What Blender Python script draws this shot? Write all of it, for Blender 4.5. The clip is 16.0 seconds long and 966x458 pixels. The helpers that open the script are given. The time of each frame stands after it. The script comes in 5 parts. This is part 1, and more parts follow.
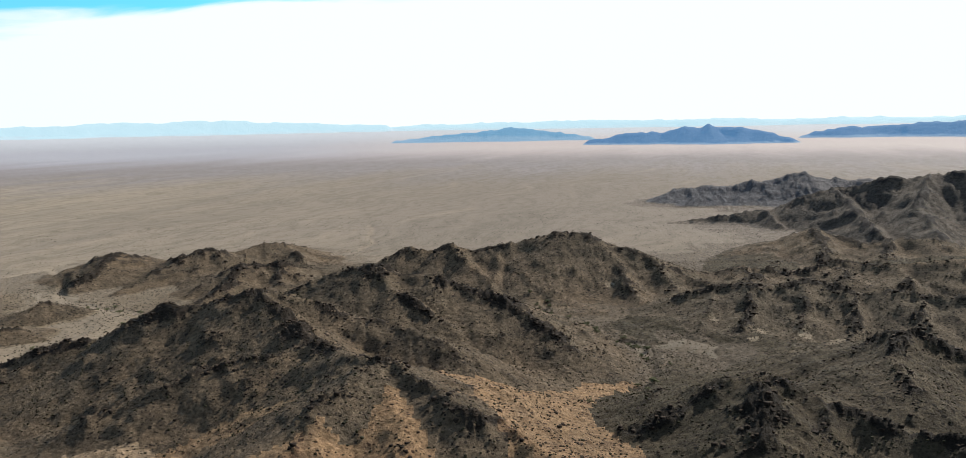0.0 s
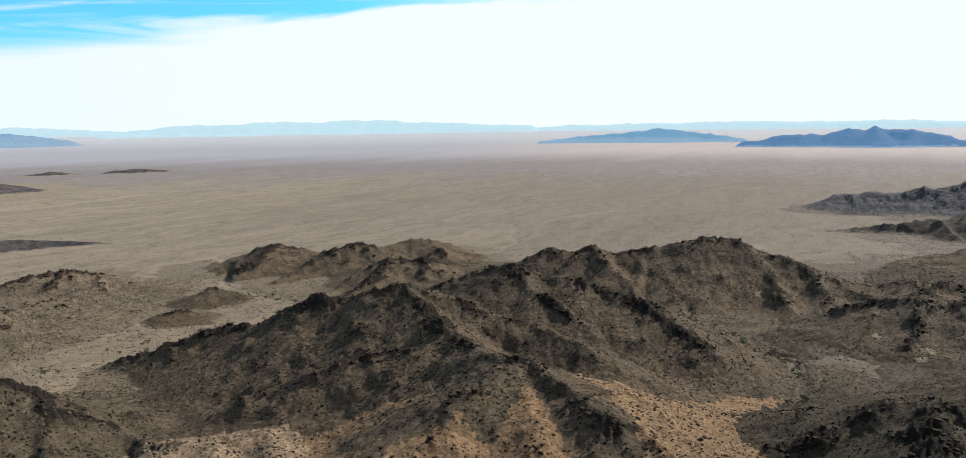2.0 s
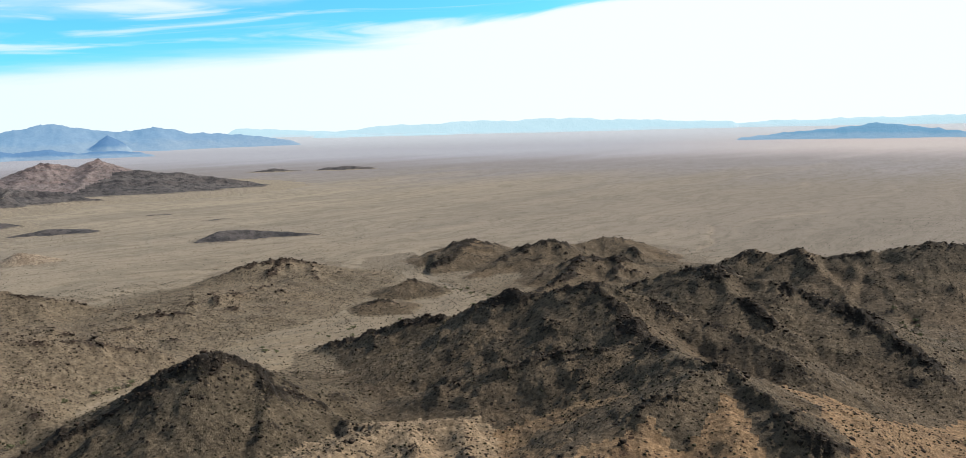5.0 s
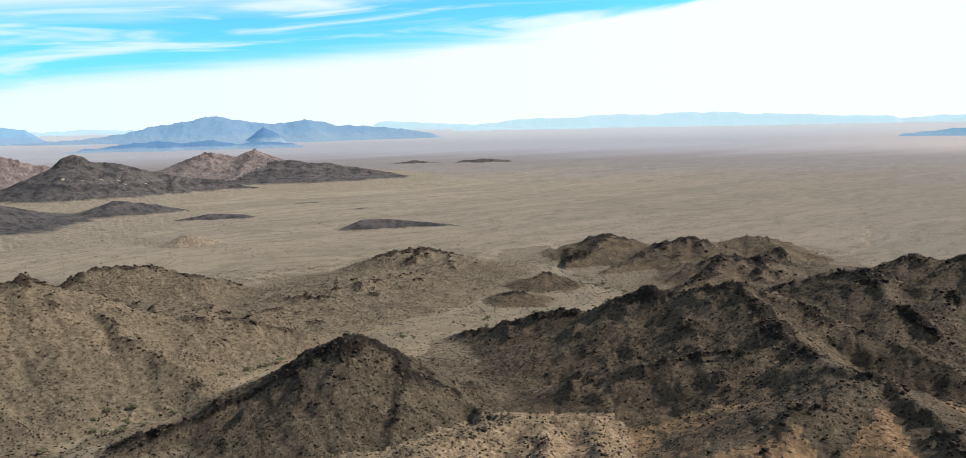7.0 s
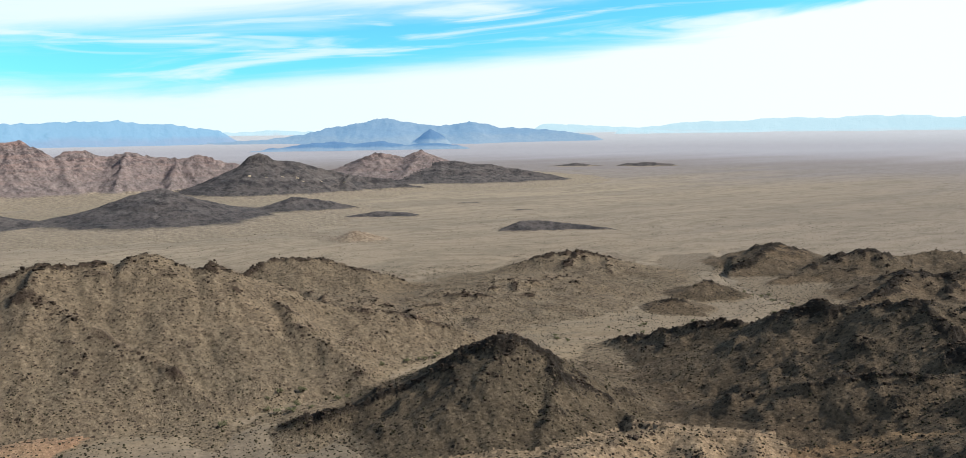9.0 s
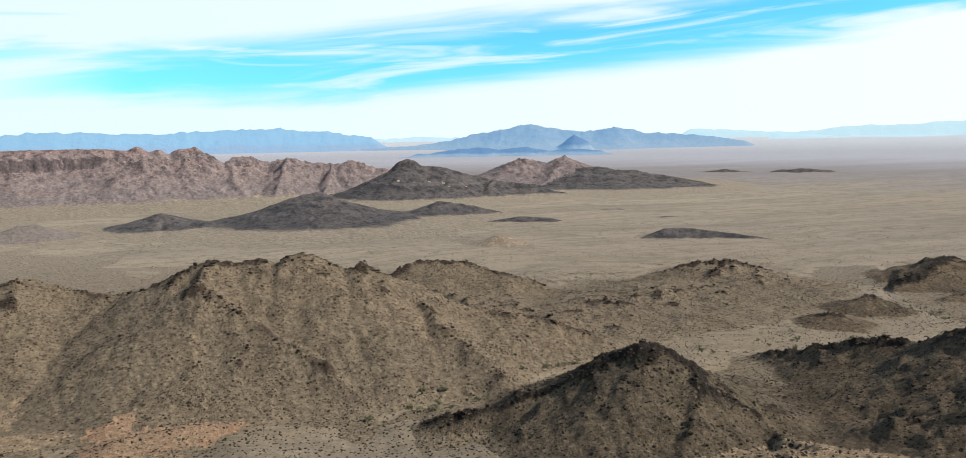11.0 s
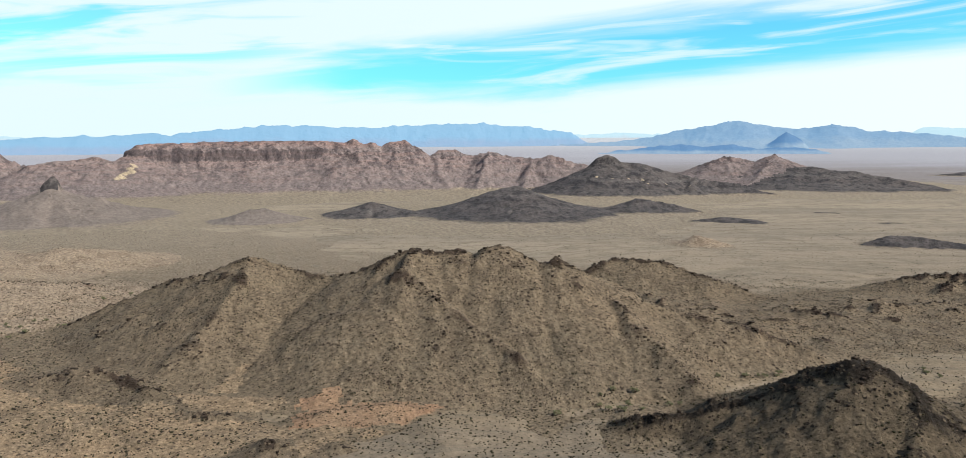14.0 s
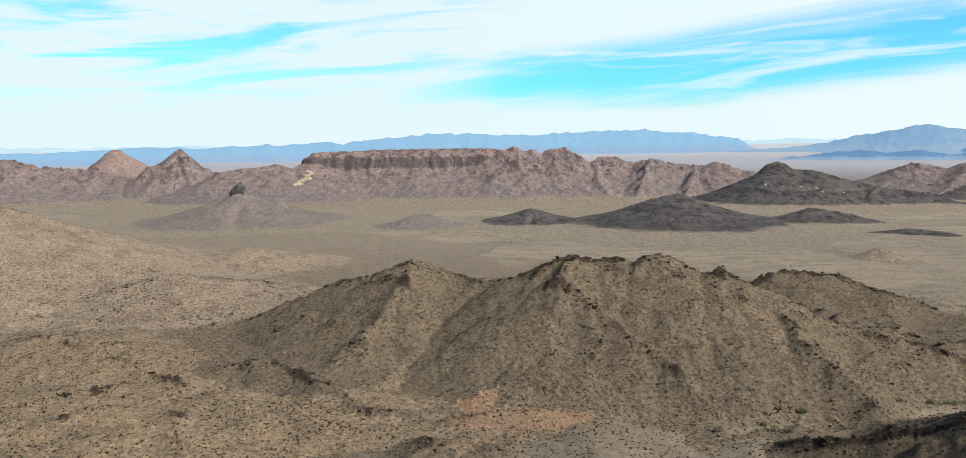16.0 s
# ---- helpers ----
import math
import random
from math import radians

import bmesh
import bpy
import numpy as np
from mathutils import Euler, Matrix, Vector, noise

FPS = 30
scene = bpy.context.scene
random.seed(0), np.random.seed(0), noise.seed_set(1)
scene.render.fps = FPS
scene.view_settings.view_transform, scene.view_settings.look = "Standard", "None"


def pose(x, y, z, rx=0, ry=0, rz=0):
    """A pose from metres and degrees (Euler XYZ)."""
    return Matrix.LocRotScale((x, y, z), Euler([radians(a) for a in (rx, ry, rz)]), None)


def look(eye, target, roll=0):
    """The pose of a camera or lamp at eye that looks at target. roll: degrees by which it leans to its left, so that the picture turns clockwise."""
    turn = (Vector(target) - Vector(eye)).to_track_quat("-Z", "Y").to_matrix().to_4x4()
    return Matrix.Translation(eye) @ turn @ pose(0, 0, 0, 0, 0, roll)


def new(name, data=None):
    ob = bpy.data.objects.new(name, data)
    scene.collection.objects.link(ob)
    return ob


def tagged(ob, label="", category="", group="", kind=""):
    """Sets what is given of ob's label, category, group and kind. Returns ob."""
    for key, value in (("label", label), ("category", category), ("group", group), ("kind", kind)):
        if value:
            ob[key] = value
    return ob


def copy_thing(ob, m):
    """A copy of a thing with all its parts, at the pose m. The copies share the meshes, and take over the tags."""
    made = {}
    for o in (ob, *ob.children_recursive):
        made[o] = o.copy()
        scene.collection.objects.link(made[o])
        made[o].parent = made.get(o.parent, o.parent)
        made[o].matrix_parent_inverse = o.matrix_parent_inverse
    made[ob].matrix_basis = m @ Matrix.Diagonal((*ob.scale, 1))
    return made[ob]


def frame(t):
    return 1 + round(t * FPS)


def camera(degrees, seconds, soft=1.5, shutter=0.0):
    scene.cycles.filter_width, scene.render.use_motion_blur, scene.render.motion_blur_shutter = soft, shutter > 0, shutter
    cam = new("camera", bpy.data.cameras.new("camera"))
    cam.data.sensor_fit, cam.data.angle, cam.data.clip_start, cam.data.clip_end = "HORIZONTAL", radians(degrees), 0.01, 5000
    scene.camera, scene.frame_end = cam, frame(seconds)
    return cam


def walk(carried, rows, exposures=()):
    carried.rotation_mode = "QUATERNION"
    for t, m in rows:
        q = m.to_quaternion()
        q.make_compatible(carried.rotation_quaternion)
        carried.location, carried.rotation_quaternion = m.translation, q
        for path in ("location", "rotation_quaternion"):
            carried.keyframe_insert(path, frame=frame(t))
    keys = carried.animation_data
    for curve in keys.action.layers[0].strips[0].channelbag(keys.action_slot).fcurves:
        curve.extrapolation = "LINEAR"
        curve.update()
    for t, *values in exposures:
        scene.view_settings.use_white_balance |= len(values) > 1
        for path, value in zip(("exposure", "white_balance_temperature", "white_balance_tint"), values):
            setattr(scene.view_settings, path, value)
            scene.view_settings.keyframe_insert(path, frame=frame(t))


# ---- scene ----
cam = camera(62.47, 16.0, soft=0.5)
# seconds, eye, bearing (to the left of +y), pitch, lean to the left
PATH = [
    (0.0, 0.0, 0.0, 110.00, -0.03, -7.47, -0.96),
    (0.5, 0.06, 0.15, 110.02, 2.51, -7.5, -0.89),
    (1.0, 0.14, 0.41, 110.02, 5.1, -7.44, -0.75),
    (1.5, 0.2, 0.83, 110.01, 7.68, -7.37, -0.65),
    (2.0, 0.19, 1.39, 109.98, 10.29, -7.3, -0.65),
    (2.5, 0.08, 2.06, 109.93, 12.89, -7.29, -0.73),
    (3.0, -0.16, 2.71, 109.87, 15.43, -7.27, -0.89),
    (3.5, -0.45, 3.2, 109.80, 17.96, -7.23, -1.07),
    (4.0, -0.71, 3.5, 109.74, 20.12, -7.19, -1.2),
    (6.5, -2.85, 4.08, 109.20, 30.99, -7.49, -1.06),
    (7.0, -2.76, 4.19, 109.12, 33.86, -7.51, -0.97),
    (7.5, -2.65, 4.36, 109.05, 36.72, -7.41, -0.82),
    (8.0, -2.49, 4.57, 109.00, 39.59, -7.34, -0.67),
    (8.5, -2.24, 4.69, 108.97, 42.5, -7.26, -0.65),
    (9.0, -1.94, 4.66, 108.91, 45.36, -7.17, -0.68),
    (9.5, -1.67, 4.51, 108.83, 48.24, -7.01, -0.71),
    (10.0, -1.5, 4.35, 108.74, 51.11, -6.88, -0.83),
    (12.5, -1.76, 4.65, 108.74, 61.59, -6.45, -0.67),
    (13.0, -1.88, 4.78, 108.78, 64.12, -6.54, -0.5),
    (13.5, -2.02, 4.93, 108.85, 66.97, -6.65, -0.43),
    (14.0, -2.13, 5.08, 108.90, 69.79, -6.78, -0.31),
    (14.5, -2.18, 5.21, 108.90, 72.65, -6.71, -0.33),
    (15.0, -2.16, 5.33, 108.83, 75.54, -6.55, -0.44),
    (15.5, -2.11, 5.41, 108.73, 78.39, -6.38, -0.54),
    (16.0, -2.05, 5.47, 108.64, 81.24, -6.17, -0.71),
]


def heading(bearing, pitch):
    b, p = radians(bearing), radians(pitch)
    return Vector((-math.sin(b) * math.cos(p), math.cos(b) * math.cos(p), math.sin(p)))


walk(cam, [(t, look((x, y, z), Vector((x, y, z)) + heading(b, p), r)) for t, x, y, z, b, p, r in PATH], [(0, 0.38), (1.3, 0.29), (3, 0.34), (4, 0.35), (7, 0.38), (14, 0.37), (16, 0.31)])


# ---- light ----
SUN_BEARING, SUN_HEIGHT = -45.0, 34.0


def link(nt, op, *args, clamp=False):
    """A maths node over sockets and numbers."""
    m = nt.nodes.new("ShaderNodeMath")
    m.operation, m.use_clamp = op, clamp
    for sock, v in zip(m.inputs, args):
        if hasattr(v, "is_output"):
            nt.links.new(v, sock)
        else:
            sock.default_value = v
    return m.outputs[0]


def smooth(nt, v, lo, hi):
    r = nt.nodes.new("ShaderNodeMapRange")
    r.interpolation_type = "SMOOTHSTEP"
    r.inputs[1].default_value, r.inputs[2].default_value = lo, hi
    nt.links.new(v, r.inputs[0])
    return r.outputs[0]


def make_world():
    """Clear desert sky under thin high cloud, thickest towards the horizon, with one long blue gap."""
    w = bpy.data.worlds.new("sky")
    scene.world = w
    w.use_nodes = True
    nt = w.node_tree
    nt.nodes.clear()
    out = nt.nodes.new("ShaderNodeOutputWorld")
    bg = nt.nodes.new("ShaderNodeBackground")
    sky = nt.nodes.new("ShaderNodeTexSky")
    sky.sky_type = "NISHITA"
    sky.sun_disc = False
    sky.sun_elevation = radians(SUN_HEIGHT)
    sky.sun_rotation = radians(-SUN_BEARING)
    sky.altitude = 500
    bg.inputs["Strength"].default_value = 0.078
    tc = nt.nodes.new("ShaderNodeTexCoord")
    sep = nt.nodes.new("ShaderNodeSeparateXYZ")
    nt.links.new(tc.outputs["Generated"], sep.inputs[0])
    x, y, z = sep.outputs
    az = link(nt, "DEGREES", link(nt, "ARCTAN2", link(nt, "MULTIPLY", x, -1.0), y))
    el = link(nt, "DEGREES", link(nt, "ARCSINE", z))
    # streaks, long along the bearing and leaning with the gap
    lean = link(nt, "ADD", el, link(nt, "MULTIPLY", az, 0.07))
    vec = nt.nodes.new("ShaderNodeCombineXYZ")
    nt.links.new(link(nt, "MULTIPLY", az, 0.055), vec.inputs[0])
    nt.links.new(link(nt, "MULTIPLY", lean, 0.55), vec.inputs[1])
    n = nt.nodes.new("ShaderNodeTexNoise")
    n.inputs["Scale"].default_value, n.inputs["Detail"].default_value, n.inputs["Roughness"].default_value, n.inputs["Distortion"].default_value = 1.0, 6, 0.55, 0.5
    nt.links.new(vec.outputs[0], n.inputs["Vector"])
    streak = n.outputs["Fac"]
    # distance from the middle line of the gap, in degrees
    mid = link(nt, "SUBTRACT", el, link(nt, "ADD", link(nt, "MULTIPLY", link(nt, "SUBTRACT", 82.0, az), 0.078), 3.9))
    mid = link(nt, "ADD", mid, link(nt, "MULTIPLY", link(nt, "SUBTRACT", streak, 0.5), 4.0))
    mid = link(nt, "ADD", mid, smooth(nt, link(nt, "MULTIPLY", az, -1.0), -30.0, 0.0))
    width = link(nt, "ADD", 0.25, link(nt, "MULTIPLY", smooth(nt, link(nt, "MULTIPLY", link(nt, "ABSOLUTE", link(nt, "SUBTRACT", az, 54.0)), -1.0), -48.0, -8.0), 2.0))
    gap = link(nt, "DIVIDE", link(nt, "ABSOLUTE", mid), width)
    gap = link(nt, "SUBTRACT", 1.0, smooth(nt, gap, 0.35, 1.5))
    window = link(nt, "MULTIPLY", smooth(nt, az, 2.0, 20.0), link(nt, "SUBTRACT", 1.0, smooth(nt, az, 78.0, 90.0)))
    # wisps across the gap
    vec2 = nt.nodes.new("ShaderNodeCombineXYZ")
    nt.links.new(link(nt, "MULTIPLY", az, 0.05), vec2.inputs[0])
    nt.links.new(link(nt, "MULTIPLY", link(nt, "ADD", el, link(nt, "MULTIPLY", az, 0.05)), 0.5), vec2.inputs[1])
    n2 = nt.nodes.new("ShaderNodeTexNoise")
    n2.inputs["Scale"].default_value, n2.inputs["Detail"].default_value, n2.inputs["Roughness"].default_value, n2.inputs["Distortion"].default_value = 1.15, 6, 0.52, 1.2
    nt.links.new(vec2.outputs[0], n2.inputs["Vector"])
    gap = link(nt, "MULTIPLY", gap, link(nt, "SUBTRACT", 1.0, link(nt, "MULTIPLY", smooth(nt, n2.outputs["Fac"], 0.5, 0.68), 0.75)))
    gap = link(nt, "MULTIPLY", gap, window)
    # thinner veil where the view turns away from the sun, and overhead
    veil = link(nt, "MULTIPLY", smooth(nt, n2.outputs["Fac"], 0.46, 0.66), link(nt, "MULTIPLY", smooth(nt, az, 72.0, 95.0), smooth(nt, el, 1.5, 6.0)))
    high = link(nt, "MULTIPLY", smooth(nt, el, 11.0, 28.0), 0.9)
    clear = link(nt, "MAXIMUM", link(nt, "MAXIMUM", gap, link(nt, "MULTIPLY", veil, 0.9)), high)
    blue = nt.nodes.new("ShaderNodeMix")
    blue.data_type, blue.blend_type = "RGBA", "MULTIPLY"
    nt.links.new(smooth(nt, link(nt, "MULTIPLY", el, -1.0), -30.0, -12.0), blue.inputs[0])
    blue.inputs[7].default_value = (SKY_TINT[0], SKY_TINT[1], SKY_TINT[2], 1)
    nt.links.new(sky.outputs[0], blue.inputs[6])
    cover = nt.nodes.new("ShaderNodeMix")
    cover.data_type = "RGBA"
    nt.links.new(clear, cover.inputs[0])
    white = nt.nodes.new("ShaderNodeMix")
    white.data_type = "RGBA"
    nt.links.new(smooth(nt, az, 5.0, 95.0), white.inputs[0])
    white.inputs[6].default_value = (CLOUD[0], CLOUD[1], CLOUD[2], 1)
    white.inputs[7].default_value = (CLOUD_AWAY[0], CLOUD_AWAY[1], CLOUD_AWAY[2], 1)
    nt.links.new(white.outputs[2], cover.inputs[6])
    nt.links.new(blue.outputs[2], cover.inputs[7])
    nt.links.new(cover.outputs[2], bg.inputs["Color"])
    nt.links.new(bg.outputs[0], out.inputs["Surface"])


SKY_TINT, CLOUD_AWAY, CLOUD = (0.5, 1.6, 2.05), (8.1, 9.8, 10.2), (9.6, 10.4, 10.4)
make_world()
sun = new("sun", bpy.data.lights.new("sun", "SUN"))
sun.data.energy = 5.0
sun.data.angle = radians(0.8)
sun.data.color = (1.0, 0.92, 0.8)
sun.matrix_world = look(heading(SUN_BEARING, SUN_HEIGHT) * 500, (0, 0, 0))

# ---- terrain functions ----
rng = np.random.default_rng(7)
PERM = rng.permutation(4096)
GRADS = rng.uniform(0, 2 * math.pi, 4096)


def gnoise(x, y):
    """Gradient noise, about -0.7 to 0.7."""
    xi, yi = np.floor(x).astype(np.int64), np.floor(y).astype(np.int64)
    xf, yf = x - xi, y - yi
    u, v = xf * xf * xf * (xf * (xf * 6 - 15) + 10), yf * yf * yf * (yf * (yf * 6 - 15) + 10)

    def corner(dx, dy):
        a = GRADS[PERM[(PERM[(xi + dx) & 4095] + yi + dy) & 4095]]
        return np.cos(a) * (xf - dx) + np.sin(a) * (yf - dy)

    n0 = corner(0, 0) * (1 - u) + corner(1, 0) * u
    n1 = corner(0, 1) * (1 - u) + corner(1, 1) * u
    return n0 * (1 - v) + n1 * v


def fbm(x, y, wave, octaves=4, gain=0.5, seed=0.0):
    s, a, f = 0.0, 1.0, 1.0 / wave
    for k in range(octaves):
        s = s + a * gnoise(x * f + seed + 17.3 * k, y * f - seed * 1.7 + 9.1 * k)
        a, f = a * gain, f * 2.03
    return s


def ridged(x, y, wave, octaves=4, gain=0.5, seed=0.0):
    """Sharp crests at 1, hollows towards 0."""
    s, a, f, tot = 0.0, 1.0, 1.0 / wave, 0.0
    for k in range(octaves):
        s = s + a * (1 - np.abs(gnoise(x * f + seed + 31.7 * k, y * f + seed * 2.3 - 5.9 * k)) * 2) ** 2
        tot += a
        a, f = a * gain, f * 2.1
    return s / tot


def at(bearing, rng_, z):
    b = radians(bearing)
    return (-rng_ * math.sin(b), rng_ * math.cos(b), z)


def plain(x, y):
    """The desert floor: flat, lifted beyond 2600 m so its edge meets the camera's horizon."""
    d = np.hypot(x, y)
    el = -2.42 + (np.clip(d, 2600, 4850) - 2600) / 2250 * 2.12
    far = 110 + d * np.tan(np.radians(el))
    return np.where(d > 2600, np.maximum(far, 0), 0.0)


HILLS = []


def hill(name, label, category, look_, slope, spines, rough=1.0, toe=1.5, group="", cliff=0.0):
    """Spines: lists of (bearing, range, height). slope: degrees of the flanks."""
    HILLS.append(dict(name=name, label=label, category=category, look=look_, slope=slope, spines=[[at(*p) for p in s] for s in spines], rough=rough, toe=toe, group=group, cliff=cliff))


def rise(h, x, y):
    """Height of one hill over the floor, before weathering."""
    best = np.full(x.shape, -50.0)
    tan = math.tan(radians(h["slope"]))
    for s in h["spines"]:
        for (x0, y0, z0), (x1, y1, z1) in zip(s[:-1], s[1:]):
            dx, dy = x1 - x0, y1 - y0
            k = np.clip(((x - x0) * dx + (y - y0) * dy) / (dx * dx + dy * dy + 1e-9), 0, 1)
            d = np.hypot(x - x0 - k * dx, y - y0 - k * dy)
            z = z0 + (z1 - z0) * k
            w = np.maximum(z, 0.5) * h["toe"] / tan
            q = d / w
            flank = 0.85 * z * np.maximum(1 - q, 0) ** h["toe"] + 0.15 * z * np.maximum(1 - q / 2.3, 0) ** 2
            best = np.maximum(best, np.where(q < 2.3, flank, -(q - 2.3) * 2))
    return best


def cliffs(r, top):
    """Turns an even flank into talus, a cliff band and a flat top."""
    n = np.clip(r / top, 0, 1)
    stepped = np.interp(n, (0, 0.3, 0.6, 0.74, 0.78, 0.88, 1), (0, 0.2, 0.46, 0.62, 0.83, 0.95, 1))
    return np.where(r > 0, stepped * top, r)



# ---- the relief: hills by bearing, range and height, placed to fit the camera's view ----
hill("rocky_hill", "dark brown rocky hill with a craggy crest and long spurs", "hill", "dark", 29, [
    [(38.2, 403, -3.8), (36.0, 399, 4.2), (31.0, 387, 14.5), (28.8, 381, 20.0), (26.5, 374, 21.5), (24.3, 366, 27.7), (22.1, 358, 36.6), (20.0, 352, 36.2), (17.9, 346, 40.2), (15.8, 341, 44.8), (13.8, 338, 41.1), (11.7, 334, 37.1), (9.9, 327, 32.7)],
    [(15.8, 341, 44.8), (14.2, 314, 37.4), (12.0, 284, 34.6), (9.7, 255, 35.7), (7.0, 247, 37.3)],
    [(7.0, 247, 37.3), (5.5, 236, 34.7), (3.4, 226, 32.9), (1.3, 215, 31.4)],
    [(7.0, 247, 37.3), (8.9, 241, 37.0), (11.1, 228, 34.6), (17.0, 208, 24.7), (19.0, 193, 24.7)],
    [(12.0, 284, 34.6), (15.7, 281, 31.5), (19.9, 286, 29.0), (22.9, 284, 24.7), (26.5, 286, 18.3), (28.8, 285, 13.2)],
    [(9.9, 327, 32.7), (6.1, 313, 30.3), (2.9, 300, 27.2)],
], 0.9, 1.15)
hill("rocky_hill", "rusty gravel spur with its sunlit flank painted brighter", "hill", "rust", 23, [
    [(8.0, 246, 35.5), (9.9, 232, 31.2), (12.2, 216, 28.5), (14.9, 202, 27.4), (16.8, 190, 26.2)],
    [(7.1, 246, 35.3), (4.5, 236, 31.4), (1.3, 224, 28.4), (-1.9, 212, 26.4), (-5.1, 200, 24.5)],
    [(8.0, 246, 35.5), (7.7, 226, 30.7), (6.9, 206, 27.3), (6.5, 190, 24.0)],
], 0.8, 1.2)
hill("rocky_hill", "dark rocky ridge with reddish crest behind a larger hill", "hill", "dark", 26, [
    [(12.6, 402, 34.2), (10.6, 402, 38.2), (9.1, 400, 40.5), (7.8, 398, 41.7), (6.0, 394, 37.0), (3.8, 390, 36.0), (1.1, 384, 32.3), (-0.7, 378, 28.5), (-3.4, 362, 21.0), (-5.2, 350, 16.9)],
    [(7.8, 398, 41.7), (6.5, 375, 32.9), (4.3, 360, 26.8)],
], 0.9, 1.15)
hill("rocky_hill", "craggy dark ridge beside a dry wash", "hill", "dark", 27, [
    [(8.2, 560, 12.4), (6.9, 562, 17.7), (5.3, 564, 24.0), (3.8, 560, 22.4), (2.2, 560, 27.3), (0.6, 556, 22.3), (-0.7, 556, 24.7), (-2.7, 556, 28.0), (-5.4, 556, 35.7), (-7.4, 556, 33.9), (-8.9, 552, 25.9)],
    [(-8.9, 552, 25.9), (-10.9, 548, 25.8), (-12.2, 540, 20.9), (-13.9, 530, 12.7), (-16.0, 515, 8.1)],
    [(-5.4, 556, 35.7), (-5.2, 530, 24.1), (-6.5, 510, 15.3), (-5.2, 490, 7.2)],
    [(-8.9, 552, 25.9), (-9.6, 525, 18.9), (-10.5, 495, 10.6), (-11.4, 470, 4.7)],
    [(-0.7, 556, 24.7), (-1.2, 530, 16.0), (-0.7, 500, 9.4)],
    [(2.2, 560, 27.3), (1.1, 530, 18.5), (-0.7, 505, 10.4)],
    [(-12.2, 540, 20.9), (-13.5, 505, 9.3), (-14.0, 465, 2.8)],
], 0.9, 1.2)
hill("rocky_hill", "eroded brown hillside with pale gullies", "hill", "pyramid", 24, [
    [(-14.4, 455, 12.4), (-16.5, 460, 17.3), (-18.5, 462, 20.8), (-20.5, 460, 19.3), (-22.5, 464, 23.5), (-24.8, 460, 21.4), (-25.9, 452, 19.0), (-27.7, 456, 22.0), (-29.5, 452, 20.1), (-31.7, 455, 22.5)],
    [(-18.5, 462, 20.8), (-18.8, 432, 12.2), (-18.4, 410, 6.0)],
    [(-22.5, 464, 23.5), (-22.2, 432, 13.9), (-21.8, 408, 6.8)],
    [(-25.9, 452, 19.0), (-25.6, 424, 11.5), (-24.9, 400, 6.3)],
    [(-16.5, 460, 17.3), (-16.1, 430, 9.9), (-15.7, 404, 3.2)],
    [(-29.5, 452, 20.1), (-29.5, 425, 14.2)],
], 1.0, 1.2)
hill("rocky_hill", "low dark rocky rise with scattered shrubs", "hill", "dark", 22, [
    [(-15.2, 545, 8.2), (-18.1, 555, 12.8), (-21.3, 550, 11.0), (-24.3, 560, 18.2), (-27.6, 555, 18.5), (-31.6, 560, 24.4), (-33.9, 560, 27.9)],
    [(-18.1, 555, 12.8), (-19.7, 520, 12.5)],
    [(-24.3, 560, 18.2), (-25.1, 525, 14.4)],
    [(-27.6, 555, 18.5), (-28.4, 520, 15.6)],
], 1.2, 1.2)
hill("rocky_hill", "small dark pointed hill under the mountain ridge", "hill", "dark", 24, [
    [(-18.1, 665, 7.1), (-20.1, 672, 10.4), (-21.6, 678, 16.7), (-22.9, 682, 24.1), (-24.1, 680, 19.0), (-25.8, 676, 15.6), (-27.5, 676, 18.5), (-29.9, 676, 21.5)],
    [(-22.9, 682, 24.1), (-23.5, 640, 15.8), (-23.2, 605, 9.7)],
    [(-27.5, 676, 18.5), (-27.2, 630, 12.6)],
], 1.2, 1.2)
hill("mountain", "long dark jagged mountain ridge above the desert plain", "mountain", "haze0", 32, [
    [(-13.3, 885, 2.3), (-16.2, 890, 7.5), (-17.8, 890, 11.2), (-19.4, 892, 17.9), (-20.4, 892, 16.2), (-21.7, 895, 29.1), (-22.8, 895, 35.8), (-23.9, 895, 41.1), (-25.4, 895, 43.2), (-26.8, 895, 50.3), (-28.1, 895, 51.8), (-29.2, 895, 56.8), (-30.1, 895, 56.4), (-31.1, 895, 58.3), (-33.0, 895, 63.9), (-40.0, 880, 59.8)],
    [(-23.9, 895, 41.1), (-25.4, 820, 24.2), (-26.9, 740, 12.7)],
    [(-29.2, 895, 56.8), (-28.9, 800, 30.6), (-30.3, 720, 17.3)],
    [(-19.4, 892, 17.9), (-20.6, 840, 8.3)],
], 1.5, 1.2)
